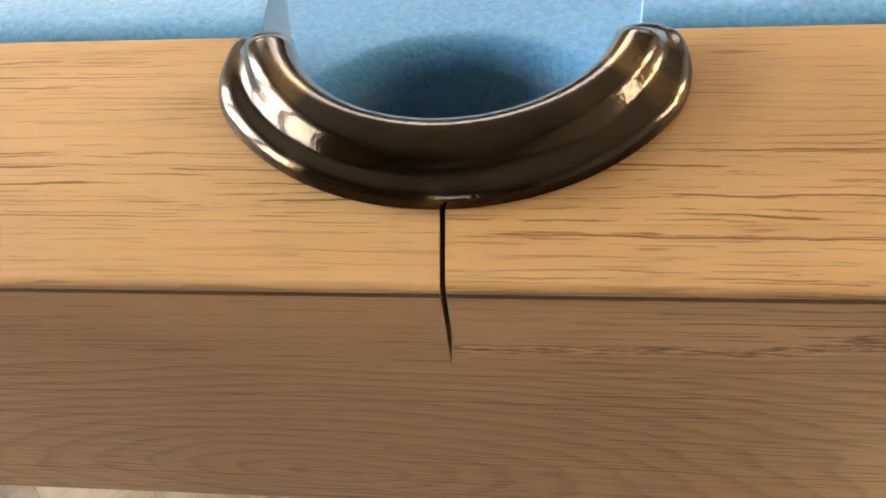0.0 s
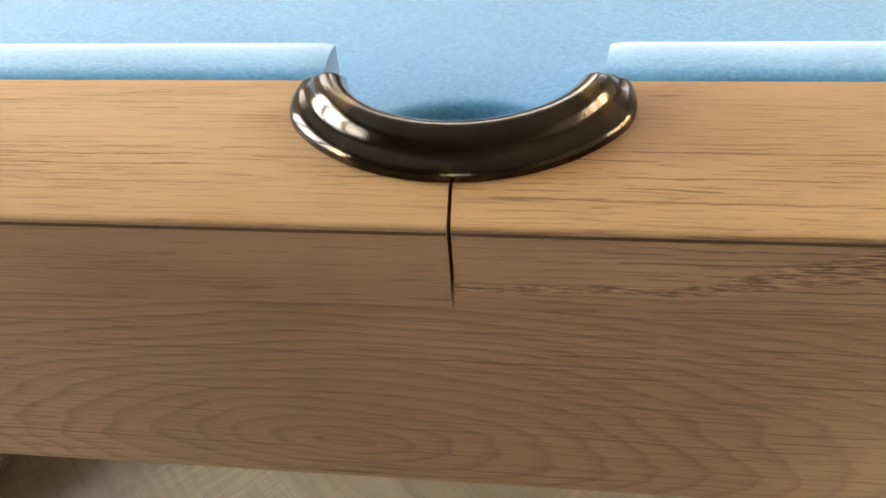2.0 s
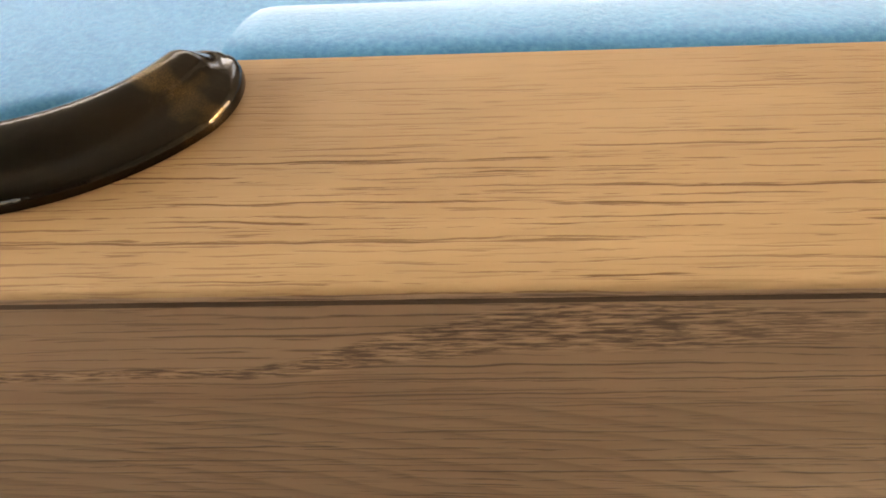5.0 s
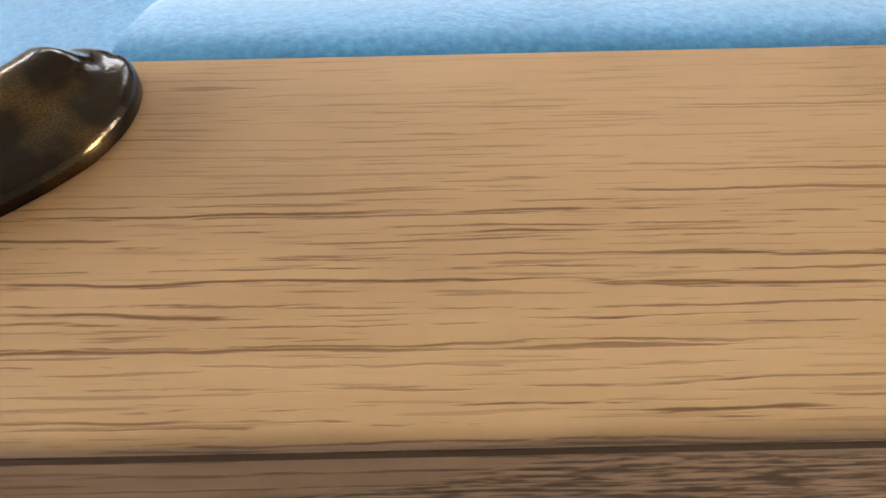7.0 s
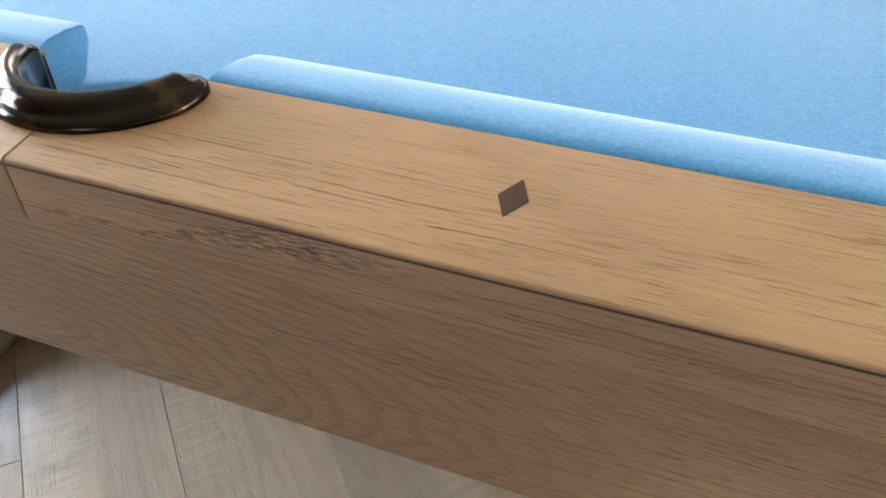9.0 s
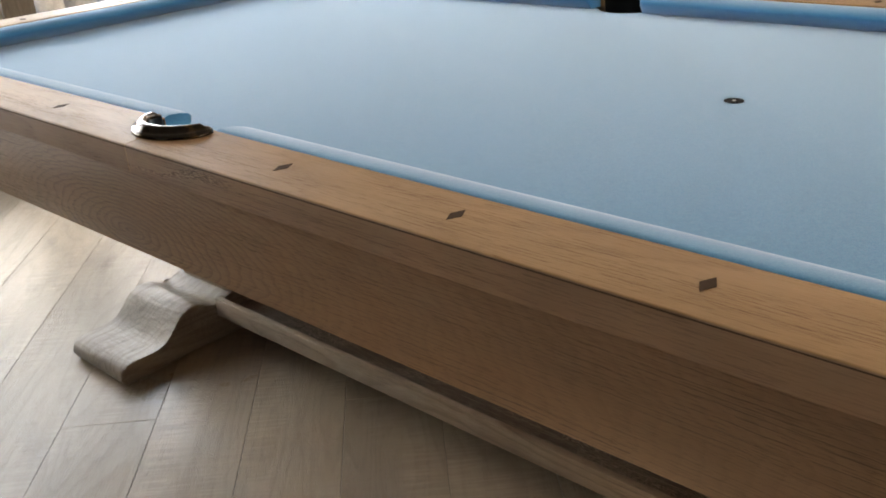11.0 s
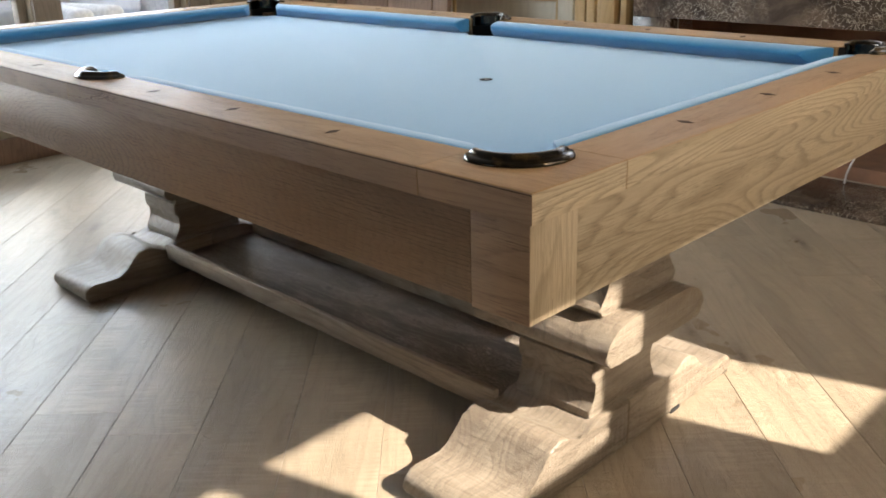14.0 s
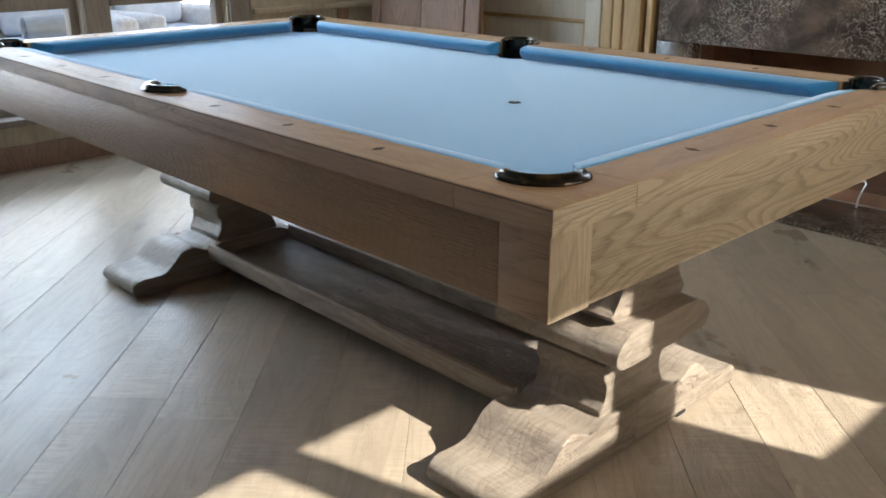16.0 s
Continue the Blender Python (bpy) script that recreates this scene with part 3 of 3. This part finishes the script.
def wicker_seat(name, label, x, y, turn, half, cushions, group=""):
    s = thing(name, label, "sofa" if cushions > 1 else "armchair", (x, y, -0.02), group)
    s.rotation_euler = (0, 0, radians(turn))
    part("base", box(-0.42, 0.42, -half, half, 0.06, 0.36, 0.03), wicker, s)
    for k in range(5):
        part("weave_band", box(0.421, 0.428, -half + 0.02, half - 0.02, 0.08 + 0.055 * k, 0.118 + 0.055 * k, 0.003), wicker, s)
    part("backrest", box(-0.46, -0.30, -half, half, 0.34, 0.82, 0.05, 3), wicker, s)
    for y0 in (-half - 0.06, half - 0.10):
        part("armrest", box(-0.42, 0.42, y0, y0 + 0.16, 0.36, 0.64, 0.05, 3), wicker, s)
    w = (2 * half - 0.2) / cushions
    for k in range(cushions):
        y0 = -half + 0.1 + k * w
        part("seat_cushion", box(-0.29, 0.44, y0 + 0.005, y0 + w - 0.005, 0.362, 0.50, 0.05, 3), cushion_mat, s)
        part("back_cushion", box(-0.29, -0.14, y0 + 0.02, y0 + w - 0.02, 0.505, 0.9, 0.06, 3), cushion_mat, s)
    for cx in (-0.36, 0.36):
        for cy in (-half + 0.08, half - 0.08):
            part("leg", box(cx - 0.03, cx + 0.03, cy - 0.03, cy + 0.03, 0.0, 0.07), wicker, s)
    return s


wicker_seat("wicker_sofa", "pale wicker patio sofa with pale cushions", -4.45, 0.45, -6, 0.72, 2)
wicker_seat("wicker_armchair", "pale wicker patio armchair beside the sofa", -4.5, 1.66, 10, 0.40, 1)


def rolled_towel():
    pts = []
    for k in range(60):
        a = k * 0.42
        r = 0.02 + 0.0028 * k * 0.42
        pts.append((r * math.cos(a), r * math.sin(a)))
    bm = bmesh.new()
    rows = []
    for y0 in (0.50, 0.53, 0.76, 0.79):
        squeeze = 0.94 if y0 in (0.50, 0.79) else 1.0
        rows.append([bm.verts.new((-4.22 + u * squeeze, y0, 0.571 + w * squeeze)) for u, w in pts])
    for a, b in zip(rows, rows[1:]):
        for k in range(len(pts) - 1):
            bm.faces.new((a[k], a[k + 1], b[k + 1], b[k]))
    bmesh.ops.solidify(bm, geom=bm.faces[:], thickness=0.006)
    t = part("rolled_towel", bm, towel_mat)
    tagged(t, "rolled white towel lying on the patio sofa", "towel")


rolled_towel()
for k, (px, py) in enumerate(((-5.6, 1.95), (-5.0, 2.75))):
    col = bmesh.new()
    bmesh.ops.create_cone(col, cap_ends=True, segments=28, radius1=0.24, radius2=0.24, depth=2.9)
    bmesh.ops.translate(col, vec=(px, py, 1.43), verts=col.verts[:])
    box(px - 0.3, px + 0.3, py - 0.3, py + 0.3, -0.02, 0.06, 0.01, bm=col)
    tagged(part("patio_column", col, plain("white_render", (0.75, 0.74, 0.72), 0.8)), "round white patio column", "column", "columns on the patio")
glow = Nodes("glowing_garden")
hv = glow.noise(glow.coords(False), 0.35, 3.0)
glow.link(glow.ramp(hv, [(0.35, (0.62, 0.70, 0.72)), (0.65, (0.92, 0.95, 1.0))]), glow.bsdf.inputs["Base Color"])
glow.link(glow.ramp(hv, [(0.35, (0.62, 0.70, 0.72)), (0.65, (0.92, 0.95, 1.0))]), glow.bsdf.inputs["Emission Color"])
glow.set(Emission_Strength=2.2, Roughness=0.9)
garden = part("backdrop", box(-9.2, -9.0, -9, 9, -0.02, 4.5, 0.02), glow.mat)
tagged(garden, "glowing backdrop added beyond the patio for brightness", "backdrop", kind="structure")


# ---- the pool table ----
HX, HY = 1.1175, 0.559          # half the field between the cushion noses
OUT, SEAM, DIA = 0.1657, 0.0585, 0.109
TOP, RAILB, CABB, BED = 0.83, 0.789, 0.648, 0.787
RX, RY = HX + OUT, HY + OUT
SX, SY = HX + SEAM, HY + SEAM
BLK_X, BLK_Y = 1.0866, 0.525
table = thing("pool_table", "light oak trestle pool table with pale blue cloth", "pool table")


def flip(bm, sx, sy):
    for v in bm.verts:
        v.co.x *= sx
        v.co.y *= sy
    if sx * sy < 0:
        bmesh.ops.reverse_faces(bm, faces=bm.faces[:])
    return bm


def outer_edge(p, q):
    return (abs(p[1]) > RY - 0.001 and abs(q[1]) > RY - 0.001) or (abs(p[0]) > RX - 0.001 and abs(q[0]) > RX - 0.001)


SIDE_C, CORNER_C = (0.002, -0.624), (1.1525, -0.594)
JOINT, LEAN = 0.0075, 0.0032


def side_colour(ob, material, axis, beyond):
    """Recolours the outer side for its light or shade: axis 0 or 1, past that distance from the middle."""
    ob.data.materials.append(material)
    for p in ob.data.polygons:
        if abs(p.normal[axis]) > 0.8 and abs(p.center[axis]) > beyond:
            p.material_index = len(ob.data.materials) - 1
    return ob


for sy in (1, -1):
    # rails either side of the side pocket; the joint runs a little askew
    def joint_at(y, side):
        return JOINT - LEAN * (y + RY) / 0.04 + 0.0008 * side

    pocket_r = arc(*SIDE_C, 0.060, 6, -82.0, 14)
    pocket_l = arc(*SIDE_C, 0.060, -83.5, -186, 16)
    pocket_r[-1] = (joint_at(pocket_r[-1][1], 1), pocket_r[-1][1])
    pocket_l[0] = (joint_at(pocket_l[0][1], -1), pocket_l[0][1])
    right = [(JOINT + 0.0008, -RY), (BLK_X - 0.0015, -RY), (BLK_X - 0.0015, -SY)] + pocket_r
    left = [(-BLK_X + 0.0015, -RY), (JOINT - 0.0008, -RY)] + pocket_l + [(-BLK_X + 0.0015, -SY)]
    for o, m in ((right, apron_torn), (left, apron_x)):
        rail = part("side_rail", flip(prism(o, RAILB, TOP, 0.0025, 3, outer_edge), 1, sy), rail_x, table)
        side_colour(rail, m, 1, RY - 0.002)
for sx in (1, -1):
    end = [(RX, -BLK_Y + 0.0015), (RX, BLK_Y - 0.0015), (SX, BLK_Y - 0.0015), (SX, -BLK_Y + 0.0015)]
    rail = part("end_rail", flip(prism(end, RAILB, TOP, 0.0025, 3, outer_edge), sx, 1), rail_y, table)
    side_colour(rail, apron_y, 0, RX - 0.002)
    for sy in (1, -1):
        a0 = math.degrees(math.atan2(0.0574, 0.0235))
        a1 = math.degrees(math.atan2(-0.0235, -0.0574))
        blk = [(BLK_X, -RY), (RX, -RY), (RX, -BLK_Y)] + [(SX, -BLK_Y)] + arc(*CORNER_C, 0.062, a0, a1 - 0, 20) + [(BLK_X, -SY)]
        block = part("corner_block", flip(prism(blk, RAILB, TOP, 0.0025, 3, outer_edge), sx, sy), rail_x, table)
        side_colour(block, apron_x, 1, RY - 0.002)
        side_colour(block, apron_y, 0, RX - 0.002)


LINE_Z0, LINE_Z1, PROUD = 0.8260, 0.8274, 0.0003
for sy in (1, -1):
    for a, b in ((-RX, -BLK_X), (-BLK_X, JOINT), (JOINT, BLK_X), (BLK_X, RX)):
        part("edge_line", flip(box(a + 0.001, b - 0.001, -RY - PROUD, -RY + 0.002, LINE_Z0, LINE_Z1), 1, sy), edge_dark, table, "thin dark line along the rail edge")


def cushion(p0, p1, out, k0, k1):
    """Rubber cushion under cloth, from nose point p0 to p1; out points away from the field; k: how its ends splay."""
    prof = [(0.0562, 0.7885), (0.0562, 0.8250), (0.0535, 0.8282), (0.045, 0.8297), (0.025, 0.8282), (0.010, 0.8240), (0.004, 0.8205), (0.0005, 0.8165), (0.0012, 0.8125), (0.006, 0.8085), (0.022, 0.7885)]
    p0, p1, out = Vector(p0), Vector(p1), Vector(out)
    along = (p1 - p0).normalized()
    length = (p1 - p0).length
    bm = bmesh.new()
    loops = []
    for s, k, shrink in ((0.0, k0, 0.007), (0.004, k0, 0.002), (0.010, k0, 0.0), (length - 0.010, -k1, 0.0), (length - 0.004, -k1, 0.002), (length, -k1, 0.007)):
        loop = []
        for d, z in prof:
            dd = max(d, shrink)
            zz = z - (0.6 * shrink if z > 0.82 and d < 0.04 else 0.0) * 0.3
            q = p0 + along * (s - k * d) + out * dd
            loop.append(bm.verts.new((q.x, q.y, zz)))
        loops.append(loop)
    n = len(prof)
    for a, b in zip(loops, loops[1:]):
        for i in range(n):
            bm.faces.new((a[i], a[(i + 1) % n], b[(i + 1) % n], b[i]))
    bm.faces.new(loops[0][::-1])
    bm.faces.new(loops[-1])
    return bm


NS, NC = 0.0712, 0.082
for sy in (-1, 1):
    part("cushion", cushion((NS, sy * HY), (HX - NC, sy * HY), (0, sy), 0.10, 1.0), felt_mat, table, angle=60)
    part("cushion", cushion((-HX + NC, sy * HY), (-NS, sy * HY), (0, sy), 1.0, 0.10), felt_mat, table, angle=60)
for sx in (-1, 1):
    part("cushion", cushion((sx * HX, -HY + NC), (sx * HX, HY - NC), (sx, 0), 1.0, 1.0), felt_mat, table, angle=60)


ROLL = 0.013


def bed():
    ex, ey = HX + 0.05, HY + 0.05
    side_c, sr, cr = (0.0, -0.643), 0.070, 0.066
    q = []
    dx = math.sqrt(sr ** 2 - (side_c[1] + ey) ** 2)
    a = math.degrees(math.atan2(-ey - side_c[1], dx))
    s_arc = arc(*side_c, sr, 180 - a, a, 22)
    cx, cy = CORNER_C
    d1 = math.sqrt(cr ** 2 - (cy + ey) ** 2)
    a_start = math.degrees(math.atan2(-ey - cy, -d1)) % 360
    d2 = math.sqrt(cr ** 2 - (ex - cx) ** 2)
    a_end = math.degrees(math.atan2(d2, ex - cx))
    c_arc = arc(cx, cy, cr, a_start, a_end, 22)
    right = c_arc + [(x, -y) for x, y in c_arc[::-1]]
    left = [(-x, -y) for x, y in right]
    outline = s_arc + right + [(-x, -y) for x, y in s_arc] + left
    clean = []
    for p in outline:
        if not clean or (abs(p[0] - clean[-1][0]) + abs(p[1] - clean[-1][1])) > 1e-5:
            clean.append(p)

    # the cloth rolls over the slate's edge into each pocket
    holes = [((0.0, s_ * side_c[1]), sr) for s_ in (1, -1)] + [((a_ * cx, b_ * cy), cr) for a_ in (1, -1) for b_ in (1, -1)]
    away = []
    for p in clean:
        w = Vector((0, 0))
        for c, rad in holes:
            d = Vector((p[0] - c[0], p[1] - c[1]))
            if abs(d.length - rad) < 0.002:
                w = d.normalized()
        away.append(w)
    bm = bmesh.new()
    levels = [(0.0, BED - 0.055)]
    for k in range(9):
        a = radians(90.0 * k / 8)
        levels.append((ROLL * (1 - math.cos(a)), BED - ROLL * (1 - math.sin(a))))
    rings = [[bm.verts.new((p[0] + w.x * d, p[1] + w.y * d, z)) for p, w in zip(clean, away)] for d, z in levels]
    m = len(clean)
    for low, top in zip(rings, rings[1:]):
        for k in range(m):
            bm.faces.new((low[k], low[(k + 1) % m], top[(k + 1) % m], top[k]))
    bm.faces.new(rings[0][::-1])
    bm.faces.new(rings[-1])
    return bm


part("bed", bed(), felt_mat, table, "pale blue felt cloth over slate")


def iron(cx, cy, facing):
    """Pocket rim: a rounded bead with a flat flange, bent round the pocket; facing: its outward direction in degrees."""
    bm = bmesh.new()
    steps, span = 160, 92.0
    rings = []
    for i in range(steps + 1):
        th = -span + 2 * span * i / steps
        u = abs(th) / span
        rin = 0.0482 + 0.0055 * u * u
        crest = 0.8468 - 0.0030 * u * u
        bead = 0.0098 - 0.0012 * u
        rc = rin + bead
        low = crest - bead
        prof = [(rin + 0.001, 0.806), (rin, 0.824), (rin, low - 0.002)]
        for k in range(10):
            a = radians(180 - 160 * k / 9)
            prof.append((rc + bead * math.cos(a), low + bead * math.sin(a)))
        edge = 0.0742 + 0.0055 * min(1.0, u / 0.7) ** 2
        f0 = rc + bead + 0.0008
        if u > 0.72:
            edge -= (edge - rc - bead - 0.0015) * ((u - 0.72) / 0.28) ** 2.2
        top = 0.8376
        for w, z in ((0.04, top + 0.0006), (0.15, top), (0.35, top - 0.0004), (0.6, top - 0.0013), (0.8, top - 0.0025), (0.94, top - 0.0040)):
            prof.append((f0 + (edge - f0) * w, z))
        prof += [(edge, 0.8322), (edge, 0.8302), (f0, 0.8295)]
        # the bead stops short of the end, where the flange wraps round it as a collar
        fall = min(1.0, max(0.0, (u - 0.84) / 0.09))
        keep = 1.0 - 0.65 * fall * fall * (3 - 2 * fall)
        prof = [(r, 0.8366 + (z - 0.8366) * keep if z > 0.8366 else z) for r, z in prof]
        if u > 0.91:
            k = math.sqrt(max(0.03, 1.0 - ((u - 0.91) / 0.09) ** 2))
            mid = 0.5 * (rin + edge) + 0.002
            prof = [(mid + (r - mid) * k, 0.8295 + (z - 0.8295) * (0.3 + 0.7 * k) if z > 0.8295 else z) for r, z in prof]
        a = radians(facing + th)
        rings.append([bm.verts.new((cx + r * math.cos(a), cy + r * math.sin(a), z)) for r, z in prof])
    n = len(rings[0])
    for a, b in zip(rings, rings[1:]):
        for k in range(n):
            bm.faces.new((a[k], a[(k + 1) % n], b[(k + 1) % n], b[k]))
    bm.faces.new(rings[0][::-1])
    bm.faces.new(rings[-1])
    return bm


def liner(cx, cy, facing, wide):
    """Black pocket cup below the rim: wall on the outer side and a rounded bottom."""
    bm = bmesh.new()
    rings = []
    for r, z in ((0.0585, 0.829), (0.0585, 0.80), (0.0565, 0.76), (0.050, 0.72), (0.03, 0.70), (0.002, 0.696)):
        row = []
        for k in range(33):
            a = radians(facing - wide + 2 * wide * k / 32)
            row.append(bm.verts.new((cx + r * math.cos(a), cy + r * math.sin(a), z)))
        rings.append(row)
    for a, b in zip(rings, rings[1:]):
        for k in range(32):
            bm.faces.new((a[k], a[k + 1], b[k + 1], b[k]))
    bmesh.ops.solidify(bm, geom=bm.faces[:], thickness=0.0015)
    return bm


for sx, sy in ((0, -1), (0, 1), (1, -1), (1, 1), (-1, -1), (-1, 1)):
    if sx == 0:
        c, facing = (0.003, sy * 0.623), 90.0 * sy
    else:
        c, facing = (sx * CORNER_C[0], sy * abs(CORNER_C[1])), math.degrees(math.atan2(sy, sx))
    rim = part("pocket_rim", iron(*c, facing), iron_mat, table, "dark bronze pocket rim", 50)
    part("pocket_liner", liner(*c, facing, 93 if sx == 0 else 108), black_mat, rim, "black pocket liner")


def diamond(x, y, along):
    a, b = (0.0080, 0.0158) if along == "x" else (0.0158, 0.0080)
    return prism([(x - a, y), (x, y - b), (x + a, y), (x, y + b)], TOP - 0.002, TOP + 0.0005)


for k in (-3, -2, -1, 1, 2, 3):
    for sy in (1, -1):
        part("sight", diamond(0.2794 * k, sy * (HY + DIA), "x"), diamond_mat, table, "dark diamond inlay")
for k in (-1, 0, 1):
    for sx in (1, -1):
        part("sight", diamond(sx * (HX + DIA), 0.2794 * k, "y"), diamond_mat, table, "dark diamond inlay")
sp = part("foot_spot", prism(arc(0.559, 0, 0.0155, 0, 348.75, 31), BED - 0.002, BED + 0.0006), spot_mat, table, "black cloth spot")
part("centre_dot", prism(arc(0.559, 0, 0.0028, 0, 337.5, 15), BED, BED + 0.0011), spot_dot, sp, "pale centre of the spot")

# cabinet under the rails
IN = 0.012
AX, AY = RX - IN, RY - IN
PX, PY = 1.1700, 0.6140
for sy in (1, -1):
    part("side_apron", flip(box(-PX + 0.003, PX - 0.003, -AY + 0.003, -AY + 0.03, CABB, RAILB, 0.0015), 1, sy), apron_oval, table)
for sx in (1, -1):
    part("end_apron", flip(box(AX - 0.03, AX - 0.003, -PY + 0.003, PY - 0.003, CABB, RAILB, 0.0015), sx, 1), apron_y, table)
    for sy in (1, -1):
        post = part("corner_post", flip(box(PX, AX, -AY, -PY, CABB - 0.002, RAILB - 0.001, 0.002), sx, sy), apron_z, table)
        side_colour(post, post_lit, 0, AX - 0.002)
part("underside", box(-AX + 0.03, AX - 0.03, -AY + 0.03, AY - 0.03, CABB + 0.02, 0.69), apron_x, table)


# trestle pedestals
def mirror_profile(half):
    return [(-y, z) for y, z in half] + [(y, z) for y, z in half[::-1]]


def smooth(points, times=2):
    for _ in range(times):
        out = [points[0]]
        for p, q in zip(points, points[1:]):
            out.append((0.75 * p[0] + 0.25 * q[0], 0.75 * p[1] + 0.25 * q[1]))
            out.append((0.25 * p[0] + 0.75 * q[0], 0.25 * p[1] + 0.75 * q[1]))
        out.append(points[-1])
        points = out
    return points


def pedestal(cx):
    half = [(0.128, 0.110), (0.126, 0.135), (0.114, 0.152), (0.104, 0.168), (0.103, 0.196), (0.118, 0.206), (0.121, 0.226), (0.119, 0.247), (0.106, 0.254), (0.103, 0.270), (0.103, 0.290)]
    ped = part("pedestal", extrude_yz(half + [(-y, z) for y, z in half[::-1]], cx - 0.102, cx + 0.102, 0.004), base_y, table, "stepped oak pedestal block", 28)
    foot_top = smooth([(0.108, 0.120), (0.135, 0.118), (0.165, 0.102), (0.195, 0.108), (0.235, 0.132), (0.28, 0.124), (0.315, 0.085), (0.35, 0.058), (0.395, 0.056), (0.44, 0.060), (0.474, 0.045), (0.474, 0.015), (0.462, 0.002)], 2)
    foot_low = [(0.30, 0.002), (0.27, 0.012), (0.2, 0.012), (0.18, 0.002)]
    for sy in (1, -1):
        prof = [(sy * y, z) for y, z in [(0.0, 0.002), (0.0, 0.120)] + foot_top + foot_low]
        part("foot", extrude_yz(prof, cx - 0.12, cx + 0.12, 0.006, 3), base_y, ped, "carved ogee oak foot")
    part("glide", box(cx + 0.078, cx + 0.122, 0.185, 0.225, 0.0, 0.012, 0.002), black_mat, ped, "black felt glide")
    roll = smooth([(0.0, 0.285), (0.150, 0.285), (0.174, 0.288), (0.188, 0.301), (0.188, 0.320), (0.174, 0.344), (0.148, 0.362), (0.115, 0.370), (0.0, 0.371)], 2)
    part("scroll", extrude_yz([(y, z) for y, z in roll] + [(-y, z) for y, z in roll[::-1][1:-1]], cx - 0.18, cx + 0.18, 0.006, 3), base_y, ped, "round-ended oak bolster")
    neck = [(0.130, 0.368), (0.130, 0.376), (0.142, 0.379), (0.147, 0.387), (0.142, 0.395), (0.133, 0.398), (0.124, 0.408), (0.112, 0.428), (0.104, 0.460), (0.102, 0.54), (0.112, 0.58), (0.13, 0.61), (0.16, 0.651)]
    part("neck", extrude_yz([(y, z) for y, z in neck] + [(-y, z) for y, z in neck[::-1]], cx - 0.13, cx + 0.13, 0.004), base_y, ped, "oak neck under the cabinet", 28)
    part("crossbeam", box(cx - 0.16, cx + 0.16, -0.5, 0.5, CABB - 0.02, CABB + 0.02, 0.004), base_y, ped)


for cx in (0.86, -0.86):
    pedestal(cx)
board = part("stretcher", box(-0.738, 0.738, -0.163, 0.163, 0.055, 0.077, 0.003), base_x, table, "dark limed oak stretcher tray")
for sy in (1, -1):
    part("edge_strip", flip(box(-0.738, 0.738, -0.181, -0.1632, 0.072, 0.126, 0.004), 1, sy), base_edge, board, "lighter oak edge strip")

# ---- floor of broad planks laid on the diagonal ----
floor = thing("floor", "pale greyed oak plank floor laid diagonally", "floor", kind="structure")
sub = part("subfloor", box(ROOM_X0 - 0.1, ROOM_X1 + 0.1, ROOM_Y0 - 0.1, ROOM_Y1 + 0.6, -0.05, -0.006), shadow_gap, floor)
W, N0 = 0.22, 0.133
LENGTHS = (1.46, 1.82, 2.2)
GAP = 0.0009


def plank_bm(length):
    bm = box(-length / 2 + GAP / 2, length / 2 - GAP / 2, -W / 2 + GAP / 2, W / 2 - GAP / 2, -0.012, 0.0)
    top = [e for e in bm.edges if all(v.co.z > -0.001 for v in e.verts)]
    bmesh.ops.bevel(bm, geom=top, offset=0.0007, segments=1, affect="EDGES")
    return bm


def plank_mesh(bm):
    me = bpy.data.meshes.new("plank")
    bm.to_mesh(me)
    bm.free()
    me.materials.append(plank_mat)
    return me


shared = {l: plank_mesh(plank_bm(l)) for l in LENGTHS}
along = Vector((-math.sqrt(0.5), math.sqrt(0.5), 0))
across = Vector((math.sqrt(0.5), math.sqrt(0.5), 0))
fixed = {-5: 0.043, -4: -0.484, -6: -0.246}
dice = random.Random(4)
X0, X1, Y0, Y1 = ROOM_X0 - 0.02, ROOM_X1 + 0.02, ROOM_Y0 - 0.02, ROOM_Y1 + 0.02
for row in range(-29, 18):
    nc = N0 + W * (row + 0.5)
    s = fixed.get(row, dice.uniform(-0.9, 0.9))
    seq = [dice.choice(LENGTHS) for _ in range(10)]
    start = s
    for l in seq[:5]:
        start -= l
    for l in seq[:5][::-1] + seq[5:]:
        mid = start + l / 2
        start += l
        c = along * mid + across * nc
        corners = [c + along * (a * l / 2) + across * (b * W / 2) for a in (-1, 1) for b in (-1, 1)]
        if all(p.x < X0 for p in corners) or all(p.x > X1 for p in corners) or all(p.y < Y0 for p in corners) or all(p.y > Y1 for p in corners):
            continue
        m = Matrix.Translation(c) @ Matrix.Rotation(radians(135 + (180 if dice.random() < 0.5 else 0)), 4, "Z")
        inside = all(X0 < p.x < X1 and Y0 < p.y < Y1 for p in corners)
        if inside:
            me = shared[l]
        else:
            bm = plank_bm(l)
            bm.transform(m)
            for co, no in (((X0, 0, 0), (-1, 0, 0)), ((X1, 0, 0), (1, 0, 0)), ((0, Y0, 0), (0, -1, 0)), ((0, Y1, 0), (0, 1, 0))):
                bmesh.ops.bisect_plane(bm, geom=bm.verts[:] + bm.edges[:] + bm.faces[:], plane_co=co, plane_no=no, clear_outer=True)
            if not bm.faces:
                bm.free()
                continue
            bm.transform(m.inverted())
            me = plank_mesh(bm)
        ob = new("plank", me)
        ob.parent = floor
        ob.matrix_basis = m
